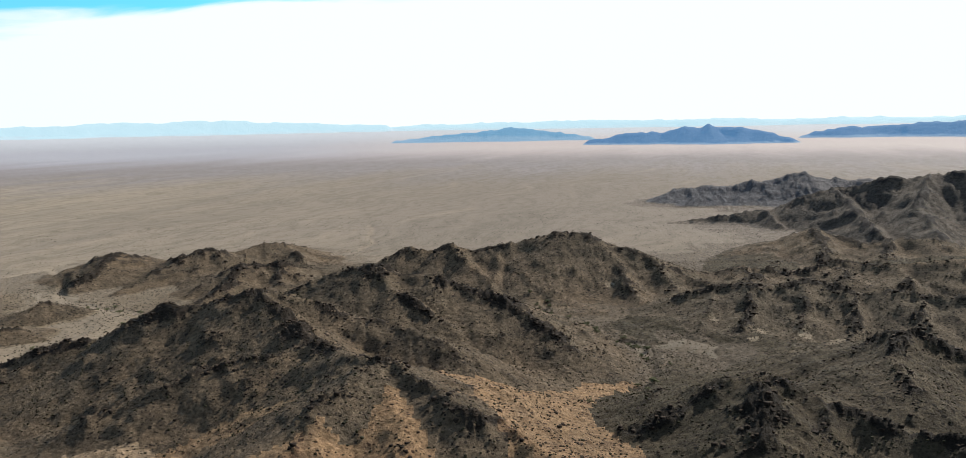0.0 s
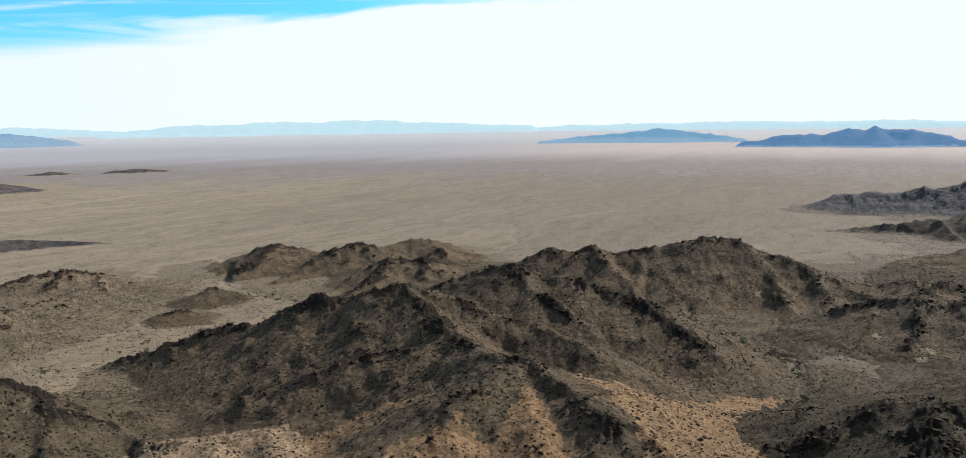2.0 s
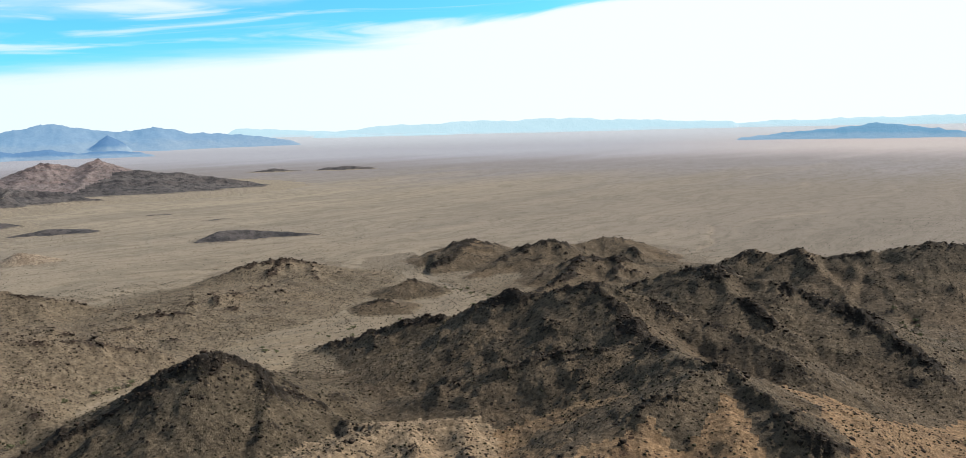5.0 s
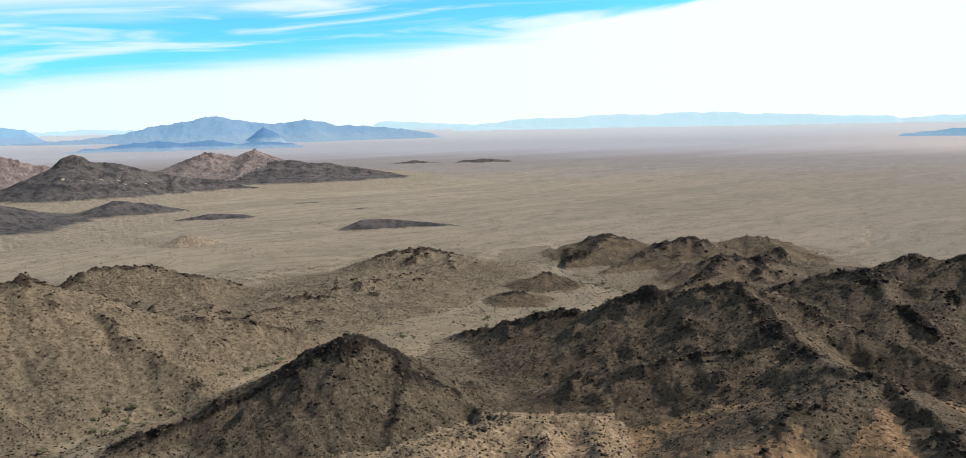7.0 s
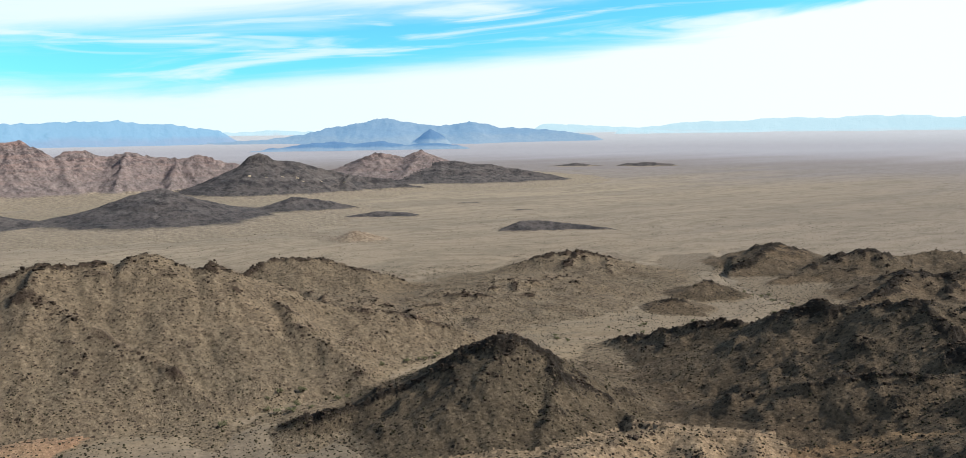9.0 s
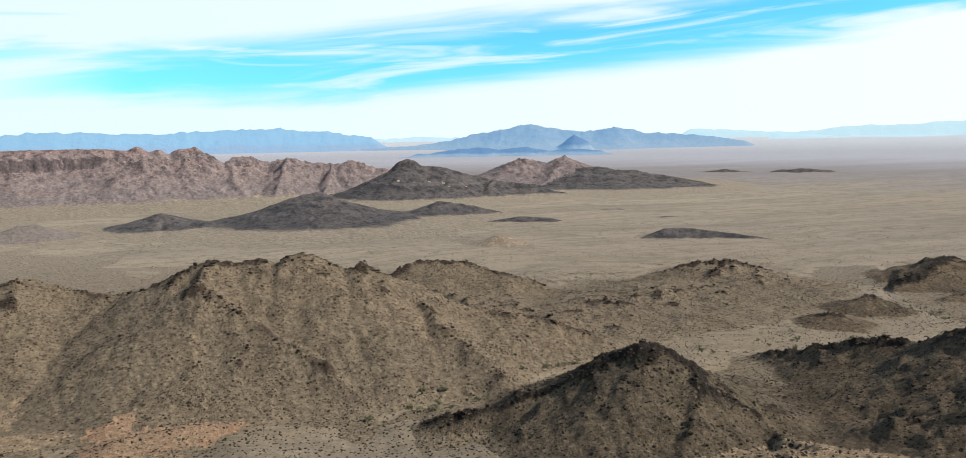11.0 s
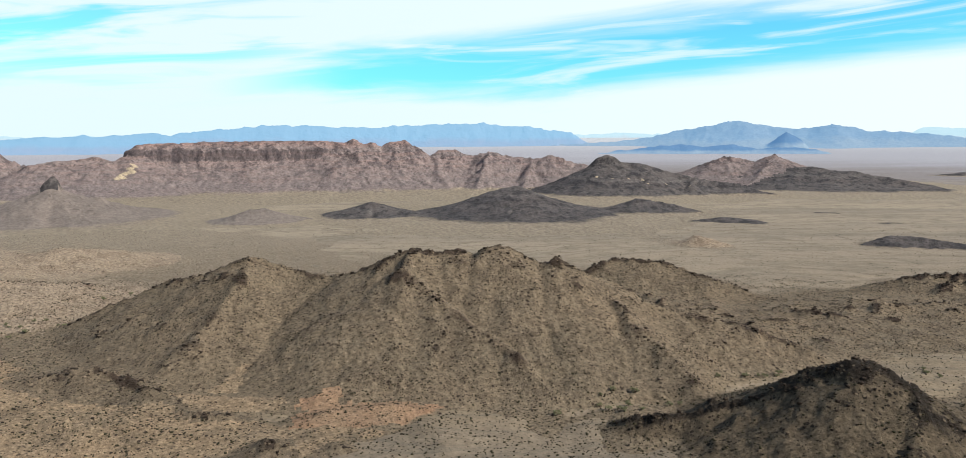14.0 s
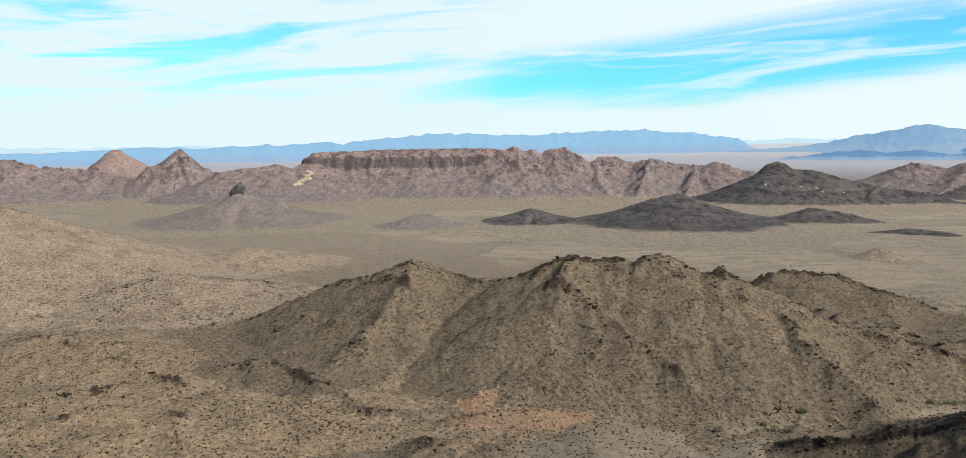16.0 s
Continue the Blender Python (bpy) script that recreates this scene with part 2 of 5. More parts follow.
hill("mountain", "low dark hazy mountain ridge on the plain", "mountain", "haze1", 27, [
    [(-13.7, 1120, 19.3), (-15.7, 1125, 22.2), (-17.0, 1130, 23.5), (-19.3, 1135, 29.9), (-20.9, 1140, 36.2), (-22.0, 1140, 41.2), (-23.2, 1140, 34.1), (-24.3, 1140, 33.4), (-26.4, 1140, 31.5), (-28.8, 1140, 26.8)],
    [(-14.9, 1070, 12.2), (-17.0, 1080, 14.6), (-19.4, 1085, 12.2), (-21.7, 1085, 12.0)],
], 1.2, 1.2)
hill("rocky_upland", "rolling dark stony upland between the ridges", "hill", "olive", 7, [
    [(-13.0, 420, 4.0), (-17.0, 470, 5.5), (-22.0, 540, 7.0), (-27.0, 600, 10.0), (-33.0, 640, 13.0), (-40.0, 650, 15.0)],
    [(-17.0, 470, 5.5), (-20.0, 400, 4.0), (-26.0, 360, 6.0), (-33.0, 350, 9.0)],
    [(-22.0, 540, 7.0), (-20.0, 640, 6.0), (-22.0, 720, 6.0)],
], 1.4, 1.2, "uplands")
hill("rocky_upland", "rolling brown stony upland with small knolls", "hill", "brown", 6, [
    [(54.0, 404, 5.2), (50.1, 444, 7.2), (46.1, 485, 7.8), (42.2, 525, 7.9), (38.2, 565, 6.8), (34.2, 595, 4.7)],
    [(50.1, 444, 7.2), (56.1, 484, 7.3), (60.2, 524, 6.3)],
], 2, 1.2, "uplands")
hill("rocky_upland", "low brown upland under the foothills", "hill", "dark", 6, [
    [(24.2, 644, 2.2), (21.1, 624, 3.3), (18.1, 613, 4.6), (13.1, 612, 4.8), (9.1, 591, 5.2)],
    [(14.1, 602, 4.7), (12.1, 522, 4.9)],
], 2, 1.2, "uplands")
hill("rocky_upland", "stony tan upland at the foot of the broad hill", "hill", "tan", 6, [
    [(108.0, 330, 10.0), (100.0, 320, 6.0), (92.0, 300, 3.0), (84.0, 285, 2.5), (76.0, 270, 2.5)],
], 1.6, 1.2, "uplands")
hill("rocky_hill", "dark craggy foreground hill with olive slopes", "hill", "olive", 27, [
    [(-11.0, 246, 13.0), (-13.2, 252, 18.5), (-15.8, 258, 24.0), (-17.4, 262, 27.3), (-19.5, 264, 29.1), (-21.1, 262, 29.0), (-22.7, 258, 26.7), (-24.3, 254, 24.7), (-26.2, 250, 24.8), (-28.5, 244, 24.3), (-30.6, 240, 24.7), (-33.3, 236, 26.7)],
    [(-19.5, 264, 29.1), (-20.4, 240, 28.4), (-20.0, 222, 25.6)],
    [(-24.3, 254, 24.7), (-23.6, 238, 23.3)],
], 1.0, 1.2)
hill("rocky_hill", "dark foreground hill with rocky crest", "hill", "olive", 27, [
    [(-19.9, 315, 8.8), (-21.9, 320, 13.2), (-23.8, 325, 17.8), (-25.7, 328, 24.2), (-27.1, 330, 27.9), (-28.3, 330, 31.6), (-29.2, 330, 30.7), (-30.3, 328, 27.7), (-31.9, 326, 25.8), (-34.6, 322, 25.6)],
    [(-28.3, 330, 31.6), (-28.2, 300, 28.7), (-29.0, 278, 27.1)],
], 1.0, 1.2)
hill("rocky_hill", "small conical brown hill at the plain edge", "hill", "dark", 21, [
    [(27.6, 650, 3.0), (26.4, 660, 12.7), (25.3, 668, 17.1), (24.7, 670, 17.7), (24.0, 668, 11.5), (23.1, 660, 3.1)],
    [(24.7, 670, 17.7), (25.7, 640, 12.7), (27.6, 610, 6.2)],
], 1.35, 1.2, "foothills")
hill("rocky_hill", "dark foothill with a rocky crest", "hill", "dark", 22, [
    [(24.2, 610, -2.0), (22.8, 625, 5.2), (21.6, 635, 10.4), (20.5, 640, 16.3), (19.3, 645, 19.9), (18.1, 642, 15.1), (17.2, 635, 10.6)],
    [(21.6, 635, 10.4), (23.2, 605, 6.7), (25.1, 580, 2.3)],
], 1.35, 1.2, "foothills")
hill("rocky_hill", "brown foothill with a double crest", "hill", "dark", 22, [
    [(18.8, 650, 7.1), (17.1, 665, 13.5), (15.4, 672, 16.4), (14.2, 675, 17.2), (12.9, 672, 10.7), (11.5, 660, 2.9), (10.0, 640, -0.7)],
    [(14.2, 675, 17.2), (12.6, 620, 5.2), (11.8, 590, -1.7)],
], 1.35, 1.2, "foothills")
hill("rocky_hill", "dark foothill in front of the larger hills", "hill", "dark", 24, [
    [(21.3, 540, 0.2), (19.7, 560, 7.3), (18.0, 572, 14.6), (17.0, 578, 18.1), (15.7, 578, 13.3), (14.5, 580, 15.7), (13.4, 570, 9.7), (12.2, 560, 4.2)],
    [(17.0, 578, 18.1), (18.1, 545, 8.8), (20.2, 515, 4.2)],
    [(14.5, 580, 15.7), (14.8, 545, 6.5)],
], 1.35, 1.2, "foothills")
hill("rocky_hill", "small dark rocky knoll in the valley", "hill", "dark", 22, [
    [(31.8, 513, -2.9), (30.9, 525, 2.8), (30.0, 533, 7.5), (29.4, 536, 9.1), (28.3, 535, 6.5), (27.2, 527, 0.8), (25.9, 517, -3.0)],
    [(29.4, 536, 9.1), (29.8, 510, 1.9)],
], 1.2, 1.2, "knolls")
hill("rocky_hill", "low pointed knoll beside the wash", "hill", "dark", 20, [
    [(33.8, 473, 1.0), (32.7, 481, 4.5), (31.9, 486, 6.9), (31.3, 488, 7.6), (30.7, 483, 4.9), (29.6, 473, 2.3)],
], 1.1, 1.2, "knolls")
hill("rocky_hill", "brown pyramid hill with a dark rocky crest and sunlit spur", "hill", "pyramid", 30, [
    [(60.4, 290, 3.3), (57.7, 287, 8.6), (54.9, 289, 9.9), (52.4, 289, 13.7), (49.4, 291, 18.0), (46.7, 292, 23.6), (44.9, 293, 29.7), (43.5, 293, 34.4)],
    [(43.5, 293, 34.4), (42.3, 293, 31.3), (40.9, 292, 27.9), (40.0, 290, 23.6), (38.5, 286, 18.8), (36.5, 279, 14.0), (34.7, 271, 11.9), (33.4, 263, 10.9)],
    [(40.9, 292, 27.9), (40.3, 277, 24.2), (40.0, 261, 18.6), (40.6, 249, 12.7)],
    [(36.5, 279, 14.0), (34.7, 295, 12.7), (32.9, 297, 7.7), (31.4, 297, 4.9)],
], 0.9, 1.1)
hill("rocky_hill", "low sunlit sandy spur in the foreground", "hill", "tan", 22, [
    [(43.3, 201, 22.3), (40.6, 212, 20.4), (37.0, 231, 16.5), (33.8, 245, 14.7), (32.0, 251, 13.9), (30.2, 255, 14.6), (28.2, 255, 15.4), (26.3, 253, 14.7), (24.5, 251, 12.5), (22.8, 249, 9.9)],
    [(33.4, 263, 10.9), (30.2, 255, 14.6)],
    [(30.2, 255, 14.6), (29.8, 231, 15.8), (30.2, 210, 15.8)],
    [(26.3, 253, 14.7), (25.4, 227, 15.6), (24.9, 205, 15.8)],
], 0.7, 1.2)
hill("rocky_hill", "brown hill with pale scree patches", "hill", "brown", 21, [
    [(50.1, 535, -8.7), (47.5, 565, -3.7), (45.8, 590, -0.4), (44.0, 603, 2.0), (42.2, 611, 8.6), (40.4, 617, 12.9), (38.4, 621, 15.2), (36.7, 619, 11.7), (35.1, 611, 6.1), (32.9, 600, -0.7), (31.3, 590, -5.8)],
    [(38.4, 621, 15.2), (39.6, 580, 3.9), (40.9, 545, -4.5)],
    [(44.0, 603, 2.0), (44.9, 575, -2.5), (46.7, 535, -6.5)],
    [(36.7, 619, 11.7), (36.0, 580, 3.2), (36.5, 550, -2.1)],
    [(35.1, 611, 6.1), (33.8, 570, -1.9)],
], 0.9, 1.2)
hill("rocky_hill", "low brown rise with dark rocks", "hill", "brown", 20, [
    [(50.5, 490, -0.3), (48.4, 505, 0.9), (46.2, 513, 1.3), (44.5, 515, 1.8), (42.3, 510, -2.0), (40.5, 513, -0.7), (38.7, 507, -3.1), (36.9, 497, -5.1)],
    [(44.5, 515, 1.8), (44.9, 485, -2.1)],
    [(40.5, 513, -0.7), (41.0, 480, -4.2)],
], 1.1, 1.2)
hill("rocky_hill", "low brown rise below the larger hill", "hill", "brown", 18, [
    [(46.7, 455, 0.2), (44.9, 460, 1.2), (43.2, 463, 2.4), (40.9, 471, 3.6), (39.2, 467, 2.2), (37.4, 455, -0.7)],
    [(40.9, 471, 3.6), (41.4, 440, 0.2)],
], 1.0, 1.2)
hill("rocky_hill", "rounded brown hill at the edge of the plain", "hill", "brown", 27, [
    [(62.5, 544, 13.0), (60.5, 559, 21.0), (58.9, 564, 23.6), (56.5, 564, 20.4), (54.0, 554, 14.3), (51.5, 549, 8.9), (48.9, 534, 2.8)],
], 0.9, 1.2)
hill("rocky_hill", "broad brown rocky hill with craggy summits and gullied slopes", "hill", "brown", 29, [
    [(96.6, 472, 8.1), (94.4, 470, 19.2), (91.9, 464, 28.5), (88.8, 454, 35.2), (87.1, 448, 41.3), (85.8, 443, 45.1), (83.9, 439, 39.7), (82.0, 433, 36.8), (80.2, 427, 35.4), (78.5, 417, 38.7), (75.8, 413, 47.4), (74.2, 413, 51.1)],
    [(74.2, 413, 51.1), (72.5, 416, 48.8), (71.1, 416, 51.0), (69.8, 414, 46.4), (68.6, 414, 51.0), (67.6, 414, 52.3), (66.3, 412, 48.8), (65.2, 409, 44.8), (63.9, 406, 46.7), (63.0, 404, 42.8), (62.2, 401, 37.8)],
    [(62.2, 401, 37.8), (60.4, 398, 33.1), (58.2, 397, 28.0), (56.1, 397, 24.2), (54.1, 399, 21.6), (51.7, 401, 18.5), (49.3, 401, 14.8), (47.0, 397, 9.6), (45.2, 391, 4.7)],
    [(74.2, 413, 51.1), (75.2, 393, 44.0), (72.5, 370, 33.0), (69.9, 354, 25.7), (67.0, 336, 17.0), (64.7, 318, 8.5)],
    [(85.8, 443, 45.1), (86.4, 419, 36.1), (87.9, 398, 26.7), (89.4, 379, 18.3)],
    [(60.4, 398, 33.1), (58.1, 366, 23.5), (56.0, 348, 15.3), (54.0, 331, 8.0)],
], 0.9, 1.15)
hill("rocky_hill", "low sandy mound with orange soil patches", "hill", "orange", 20, [
    [(80.2, 316, 6.0), (78.4, 325, 8.5), (76.2, 330, 9.5), (73.7, 330, 9.5), (71.2, 324, 7.0)],
    [(82.6, 289, 4.0), (80.8, 294, 6.0), (78.4, 297, 7.0), (75.7, 299, 7.0), (73.0, 300, 5.0)],
], 0.5, 1.2, "sandy mounds")
hill("rocky_hill", "low sandy mound with dark stones", "hill", "tan", 17, [
    [(92.9, 372, 6.0), (90.9, 375, 8.0), (88.0, 371, 9.0), (85.5, 360, 8.0), (82.9, 345, 7.0), (80.2, 324, 5.5)],
    [(91.7, 339, 4.0), (88.0, 327, 5.0), (83.7, 320, 4.5)],
], 0.6, 1.2, "sandy mounds")
hill("rocky_hill", "dark rocky outcrop on a low stony rise", "hill", "brown", 20, [
    [(99.7, 375, 9.0), (97.5, 370, 11.0), (95.4, 365, 12.0), (93.9, 355, 10.0), (92.5, 342, 7.5), (91.1, 331, 5.0)],
], 1.0, 1.2)
hill("rocky_hill", "stony foreground slope with dark rocks", "hill", "tan", 14, [
    [(109.9, 458, 14.0), (105.7, 399, 11.0), (101.8, 351, 9.0), (97.5, 322, 7.0), (91.7, 296, 5.5), (85.4, 276, 5.0), (81.9, 264, 4.5)],
], 0.9, 1.2)
hill("rocky_hill", "low rocky knob of dark broken stone on pale gravel", "hill", "brown", 22, [
    [(86.5, 267, 4.0), (84.3, 267, 8.0), (82.6, 264, 4.5)],
    [(81.9, 262, 4.0), (80.1, 263, 6.0), (77.9, 260, 4.0)],
], 1.1, 1.2, "knolls")
hill("rocky_hill", "low dark rock ledge at the foot of a sandy mound", "hill", "brown", 22, [
    [(90.9, 309, 4.5), (89.2, 308, 7.0), (87.6, 303, 6.5), (85.9, 296, 4.0)],
], 1.2, 1.2, "knolls")
hill("rocky_hill", "pale brown rocky hill with boulders", "hill", "pale", 22, [
    [(120.6, 759, 97.8), (117.4, 754, 87.3), (114.5, 750, 72.6), (112.1, 745, 62.5), (110.3, 740, 56.1), (108.8, 735, 47.8), (107.6, 730, 38.7), (106.3, 725, 35.7), (104.7, 721, 29.3), (103.6, 713, 21.6)],
    [(110.3, 740, 56.1), (109.2, 690, 33.8), (107.8, 640, 20.2)],
], 0.9, 1.2)
hill("rocky_hill", "low reddish rocky knoll", "hill", "pale", 14, [
    [(105.7, 560, 17.5), (103.8, 571, 20.5), (101.8, 576, 22.5), (99.9, 573, 19.4), (97.9, 561, 11.5)],
], 0.8, 1.2, "knolls")
hill("rocky_hill", "low reddish rocky rise", "hill", "pale", 14, [
    [(99.3, 731, 15.0), (97.5, 736, 19.1), (95.8, 736, 17.0), (94.2, 732, 11.7)],
], 0.8, 1.2, "knolls")
hill("dark_mesa", "low flat dark lava mesa on the plain", "mesa", "lava", 24, [
    [(43.6, 855, 4.0), (42.3, 867, 10.4), (40.6, 871, 9.5), (38.7, 871, 6.3), (36.7, 865, 3.3), (35.0, 855, -0.1)],
], 0.4, 1.1, "dark mounds")
hill("dark_mound", "very low dark mound on the plain", "mound", "lava", 16, [
    [(46.8, 1174, 1.6), (45.9, 1180, 2.2), (44.6, 1175, -0.8)],
], 0.3, 1.2, "dark mounds")
hill("dark_mound", "long very low dark mound on the plain", "mound", "lava", 16, [
    [(44.3, 1065, 0.0), (42.6, 1075, 1.7), (40.9, 1080, 0.6)],
], 0.3, 1.2, "dark mounds")
hill("dark_mound", "low dark mound on the plain", "mound", "lava", 16, [
    [(55.7, 1014, 0.0), (54.4, 1024, 3.3), (52.8, 1034, 6.5), (50.6, 1024, 4.6)],
], 0.3, 1.2, "dark mounds")
hill("dark_mound", "tiny low dark mound on the plain", "mound", "lava", 16, [
    [(49.9, 1034, -0.8), (49.2, 1039, 1.1), (48.1, 1034, -1.5)],
], 0.3, 1.2, "dark mounds")
hill("rocky_hill", "small pale conical hill on the plain", "hill", "pale", 22, [
    [(55.6, 804, 1.8), (54.2, 810, 9.6), (52.9, 804, 4.8)],
], 0.7, 1.2, "knolls")
hill("mountain", "dark volcanic hill with grey scree flanks", "mountain", "lava", 24, [
    [(75.3, 1083, -0.8), (73.5, 1089, 3.5), (71.7, 1094, 13.8), (69.9, 1096, 26.3), (68.6, 1096, 34.7), (67.2, 1096, 39.7), (66.2, 1094, 29.8), (65.1, 1092, 19.1), (63.6, 1089, 9.5), (62.1, 1084, 4.4)],
    [(61.0, 1134, 1.6), (59.7, 1140, 10.9), (58.7, 1143, 18.7), (57.7, 1143, 17.3), (56.4, 1140, 12.9), (55.0, 1135, 7.1), (54.0, 1130, 3.0)],
], 0.5, 1.7)
hill("mountain", "low dark cone on the plain", "mound", "lava", 20, [
    [(79.3, 1093, 4.4), (78.3, 1098, 12.1), (77.5, 1100, 19.3), (76.6, 1098, 10.8), (75.6, 1093, 4.2)],
], 0.4, 1.5, "dark mounds")
hill("mountain", "tiny dark cone beside the volcanic hill", "mound", "lava", 18, [
    [(75.5, 1065, 2.7), (74.6, 1068, 8.1), (73.8, 1066, 4.9), (73.0, 1064, 1.7)],
], 0.4, 1.5, "dark mounds")
hill("mountain", "dark layered mountain with long flanks", "mountain", "lava", 27, [
    [(65.2, 1494, -8.4), (63.6, 1499, 14.4), (62.6, 1504, 34.7), (61.7, 1504, 53.0), (60.9, 1504, 59.8), (59.8, 1504, 56.5), (58.8, 1505, 55.4), (57.5, 1505, 46.6), (56.3, 1503, 36.9), (54.7, 1500, 30.8), (52.7, 1495, 21.9), (50.7, 1485, 11.6), (49.0, 1465, 2.4)],
    [(60.9, 1504, 59.8), (61.1, 1444, 31.3), (60.8, 1394, 7.7)],
    [(57.5, 1505, 46.6), (57.9, 1435, 21.6)],
    [(54.7, 1500, 30.8), (54.9, 1445, 16.6)],
], 0.6, 1.25)
hill("butte", "rounded dark summit knob on a layered mountain", "rock tower", "lava", 50, [
    [(61.8, 1504, 59.8), (61.4, 1505, 68.8), (60.9, 1506, 72.2), (60.4, 1505, 67.7), (59.9, 1504, 59.8)],
], 0.5, 1, "rock towers")
hill("mountain", "brown mountain with a pointed summit", "mountain", "redrock", 26, [
    [(55.3, 1795, 20.4), (54.3, 1800, 40.2), (53.0, 1805, 58.6), (51.8, 1805, 54.9), (50.8, 1805, 47.3), (50.2, 1805, 57.7), (49.6, 1805, 62.9), (48.9, 1805, 51.6), (47.5, 1800, 40.9)],
    [(53.0, 1805, 58.6), (52.3, 1715, 25.3)],
    [(49.6, 1805, 62.9), (50.4, 1705, 26.6), (51.2, 1645, 11.5)],
], 0.8, 1.5)
hill("mountain", "low dark basalt shoulder trailing onto the plain", "mountain", "lava", 18, [
    [(48.0, 1745, 41.5), (47.1, 1740, 39.6), (46.0, 1735, 35.5), (44.6, 1725, 31.9), (43.3, 1715, 26.1), (41.9, 1705, 19.6), (40.3, 1695, 12.5)],
    [(43.3, 1715, 26.1), (43.9, 1635, 10.8)],
], 0.5, 1.5)
hill("mountain", "low dark ridge below a brown mountain", "mountain", "lava", 24, [
    [(53.0, 1704, 17.8), (51.1, 1724, 20.1), (49.2, 1704, 11.8), (47.0, 1684, 7.7)],
], 0.6, 1.3)
hill("mountain", "small dark hill far out on the plain", "mountain", "lava", 22, [
    [(41.0, 2305, -2.0), (38.8, 2315, 12.0), (36.1, 2305, -1.1)],
], 0.9, 1.4, "far buttes")
hill("mountain", "small dark hill far out on the plain", "mountain", "lava", 22, [
    [(35.5, 2305, 5.4), (33.9, 2310, 13.0), (32.0, 2305, 5.7)],
], 0.9, 1.4, "far buttes")
hill("mountain", "flat-topped reddish mesa range with fluted cliffs", "mountain", "redrock", 31, [
    [(93.0, 1692, 80.7), (92.8, 1697, 87.9), (92.1, 1702, 92.5), (90.5, 1707, 92.0), (88.9, 1710, 96.5), (87.3, 1712, 99.9), (85.6, 1713, 104.6), (84.8, 1713, 101.9), (83.1, 1713, 100.3), (82.0, 1713, 102.7), (80.9, 1711, 98.6), (80.3, 1708, 94.6)],
    [(90.5, 1707, 92.0), (90.2, 1612, 46.9), (90.6, 1552, 21.0)],
    [(85.6, 1713, 104.6), (85.4, 1613, 44.7), (86.1, 1553, 18.3)],
    [(82.0, 1713, 102.7), (82.3, 1613, 43.5), (81.9, 1553, 16.2)],
], 0.75, 1.25, cliff=97)
hill("mountain", "jagged reddish mountain range with dark crags", "mountain", "redrock", 34, [
    [(80.3, 1693, 93.5), (79.2, 1693, 99.7), (78.6, 1693, 100.8), (78.1, 1693, 93.0), (77.5, 1693, 98.1), (76.8, 1691, 82.5), (76.1, 1693, 96.5), (75.2, 1693, 97.6), (74.6, 1693, 85.9), (74.0, 1689, 70.4), (73.4, 1684, 62.6), (72.8, 1684, 75.4), (71.8, 1684, 75.3), (70.4, 1684, 68.6), (69.2, 1684, 77.5), (68.2, 1679, 69.7), (67.2, 1674, 60.8), (66.1, 1669, 59.6), (64.8, 1664, 63.4), (63.5, 1654, 54.9), (62.4, 1644, 50.2)],
    [(78.6, 1693, 100.8), (78.4, 1613, 54.5), (78.8, 1553, 21.0)],
    [(76.1, 1693, 96.5), (75.5, 1613, 53.8), (75.3, 1553, 20.0)],
    [(72.8, 1684, 75.4), (72.9, 1604, 41.4), (72.2, 1544, 14.1)],
    [(69.2, 1684, 77.5), (69.6, 1604, 40.9), (70.0, 1544, 13.8)],
    [(66.1, 1669, 59.6), (66.3, 1604, 34.6), (66.7, 1554, 15.5)],
], 1.2, 1.3)
hill("mountain", "low reddish ridge with a cream tuff scar", "mountain", "redrock", 26, [
    [(99.3, 1661, 56.3), (98.1, 1666, 64.7), (96.7, 1667, 66.2), (95.4, 1672, 71.3), (94.4, 1672, 61.3), (93.5, 1682, 72.6), (93.0, 1692, 80.7)],
    [(93.5, 1682, 72.6), (93.6, 1602, 37.7), (94.1, 1542, 18.6)],
    [(96.7, 1667, 66.2), (96.5, 1592, 34.5)],
], 0.8, 1.3)
hill("mountain", "pale rounded rock spire on a ridge", "mountain", "palerock", 40, [
    [(107.2, 1940, 53.6), (106.2, 1950, 69.7), (105.8, 1960, 100.7), (105.3, 1961, 101.7), (104.8, 1956, 84.7), (103.9, 1941, 55.0)],
], 1.2, 1.5, "spires")
hill("mountain", "pointed dark rock spire on a broad skirt", "mountain", "redrock", 44, [
    [(103.8, 1801, 68.5), (102.7, 1806, 79.5), (102.1, 1811, 95.5), (101.8, 1813, 107.5), (101.5, 1811, 96.5), (101.0, 1806, 79.5), (100.2, 1801, 66.5), (99.2, 1781, 49.1)],
], 0.9, 1.15, "spires")
hill("mountain", "rugged low reddish ridge below the spires", "mountain", "redrock", 27, [
    [(121.4, 1949, 86.7), (117.9, 1949, 91.7), (113.8, 1950, 85.7), (111.6, 1950, 86.7), (109.6, 1930, 67.7), (107.2, 1900, 63.6), (103.3, 1801, 40.6), (100.2, 1751, 40.0)],
], 1.3, 1.4)
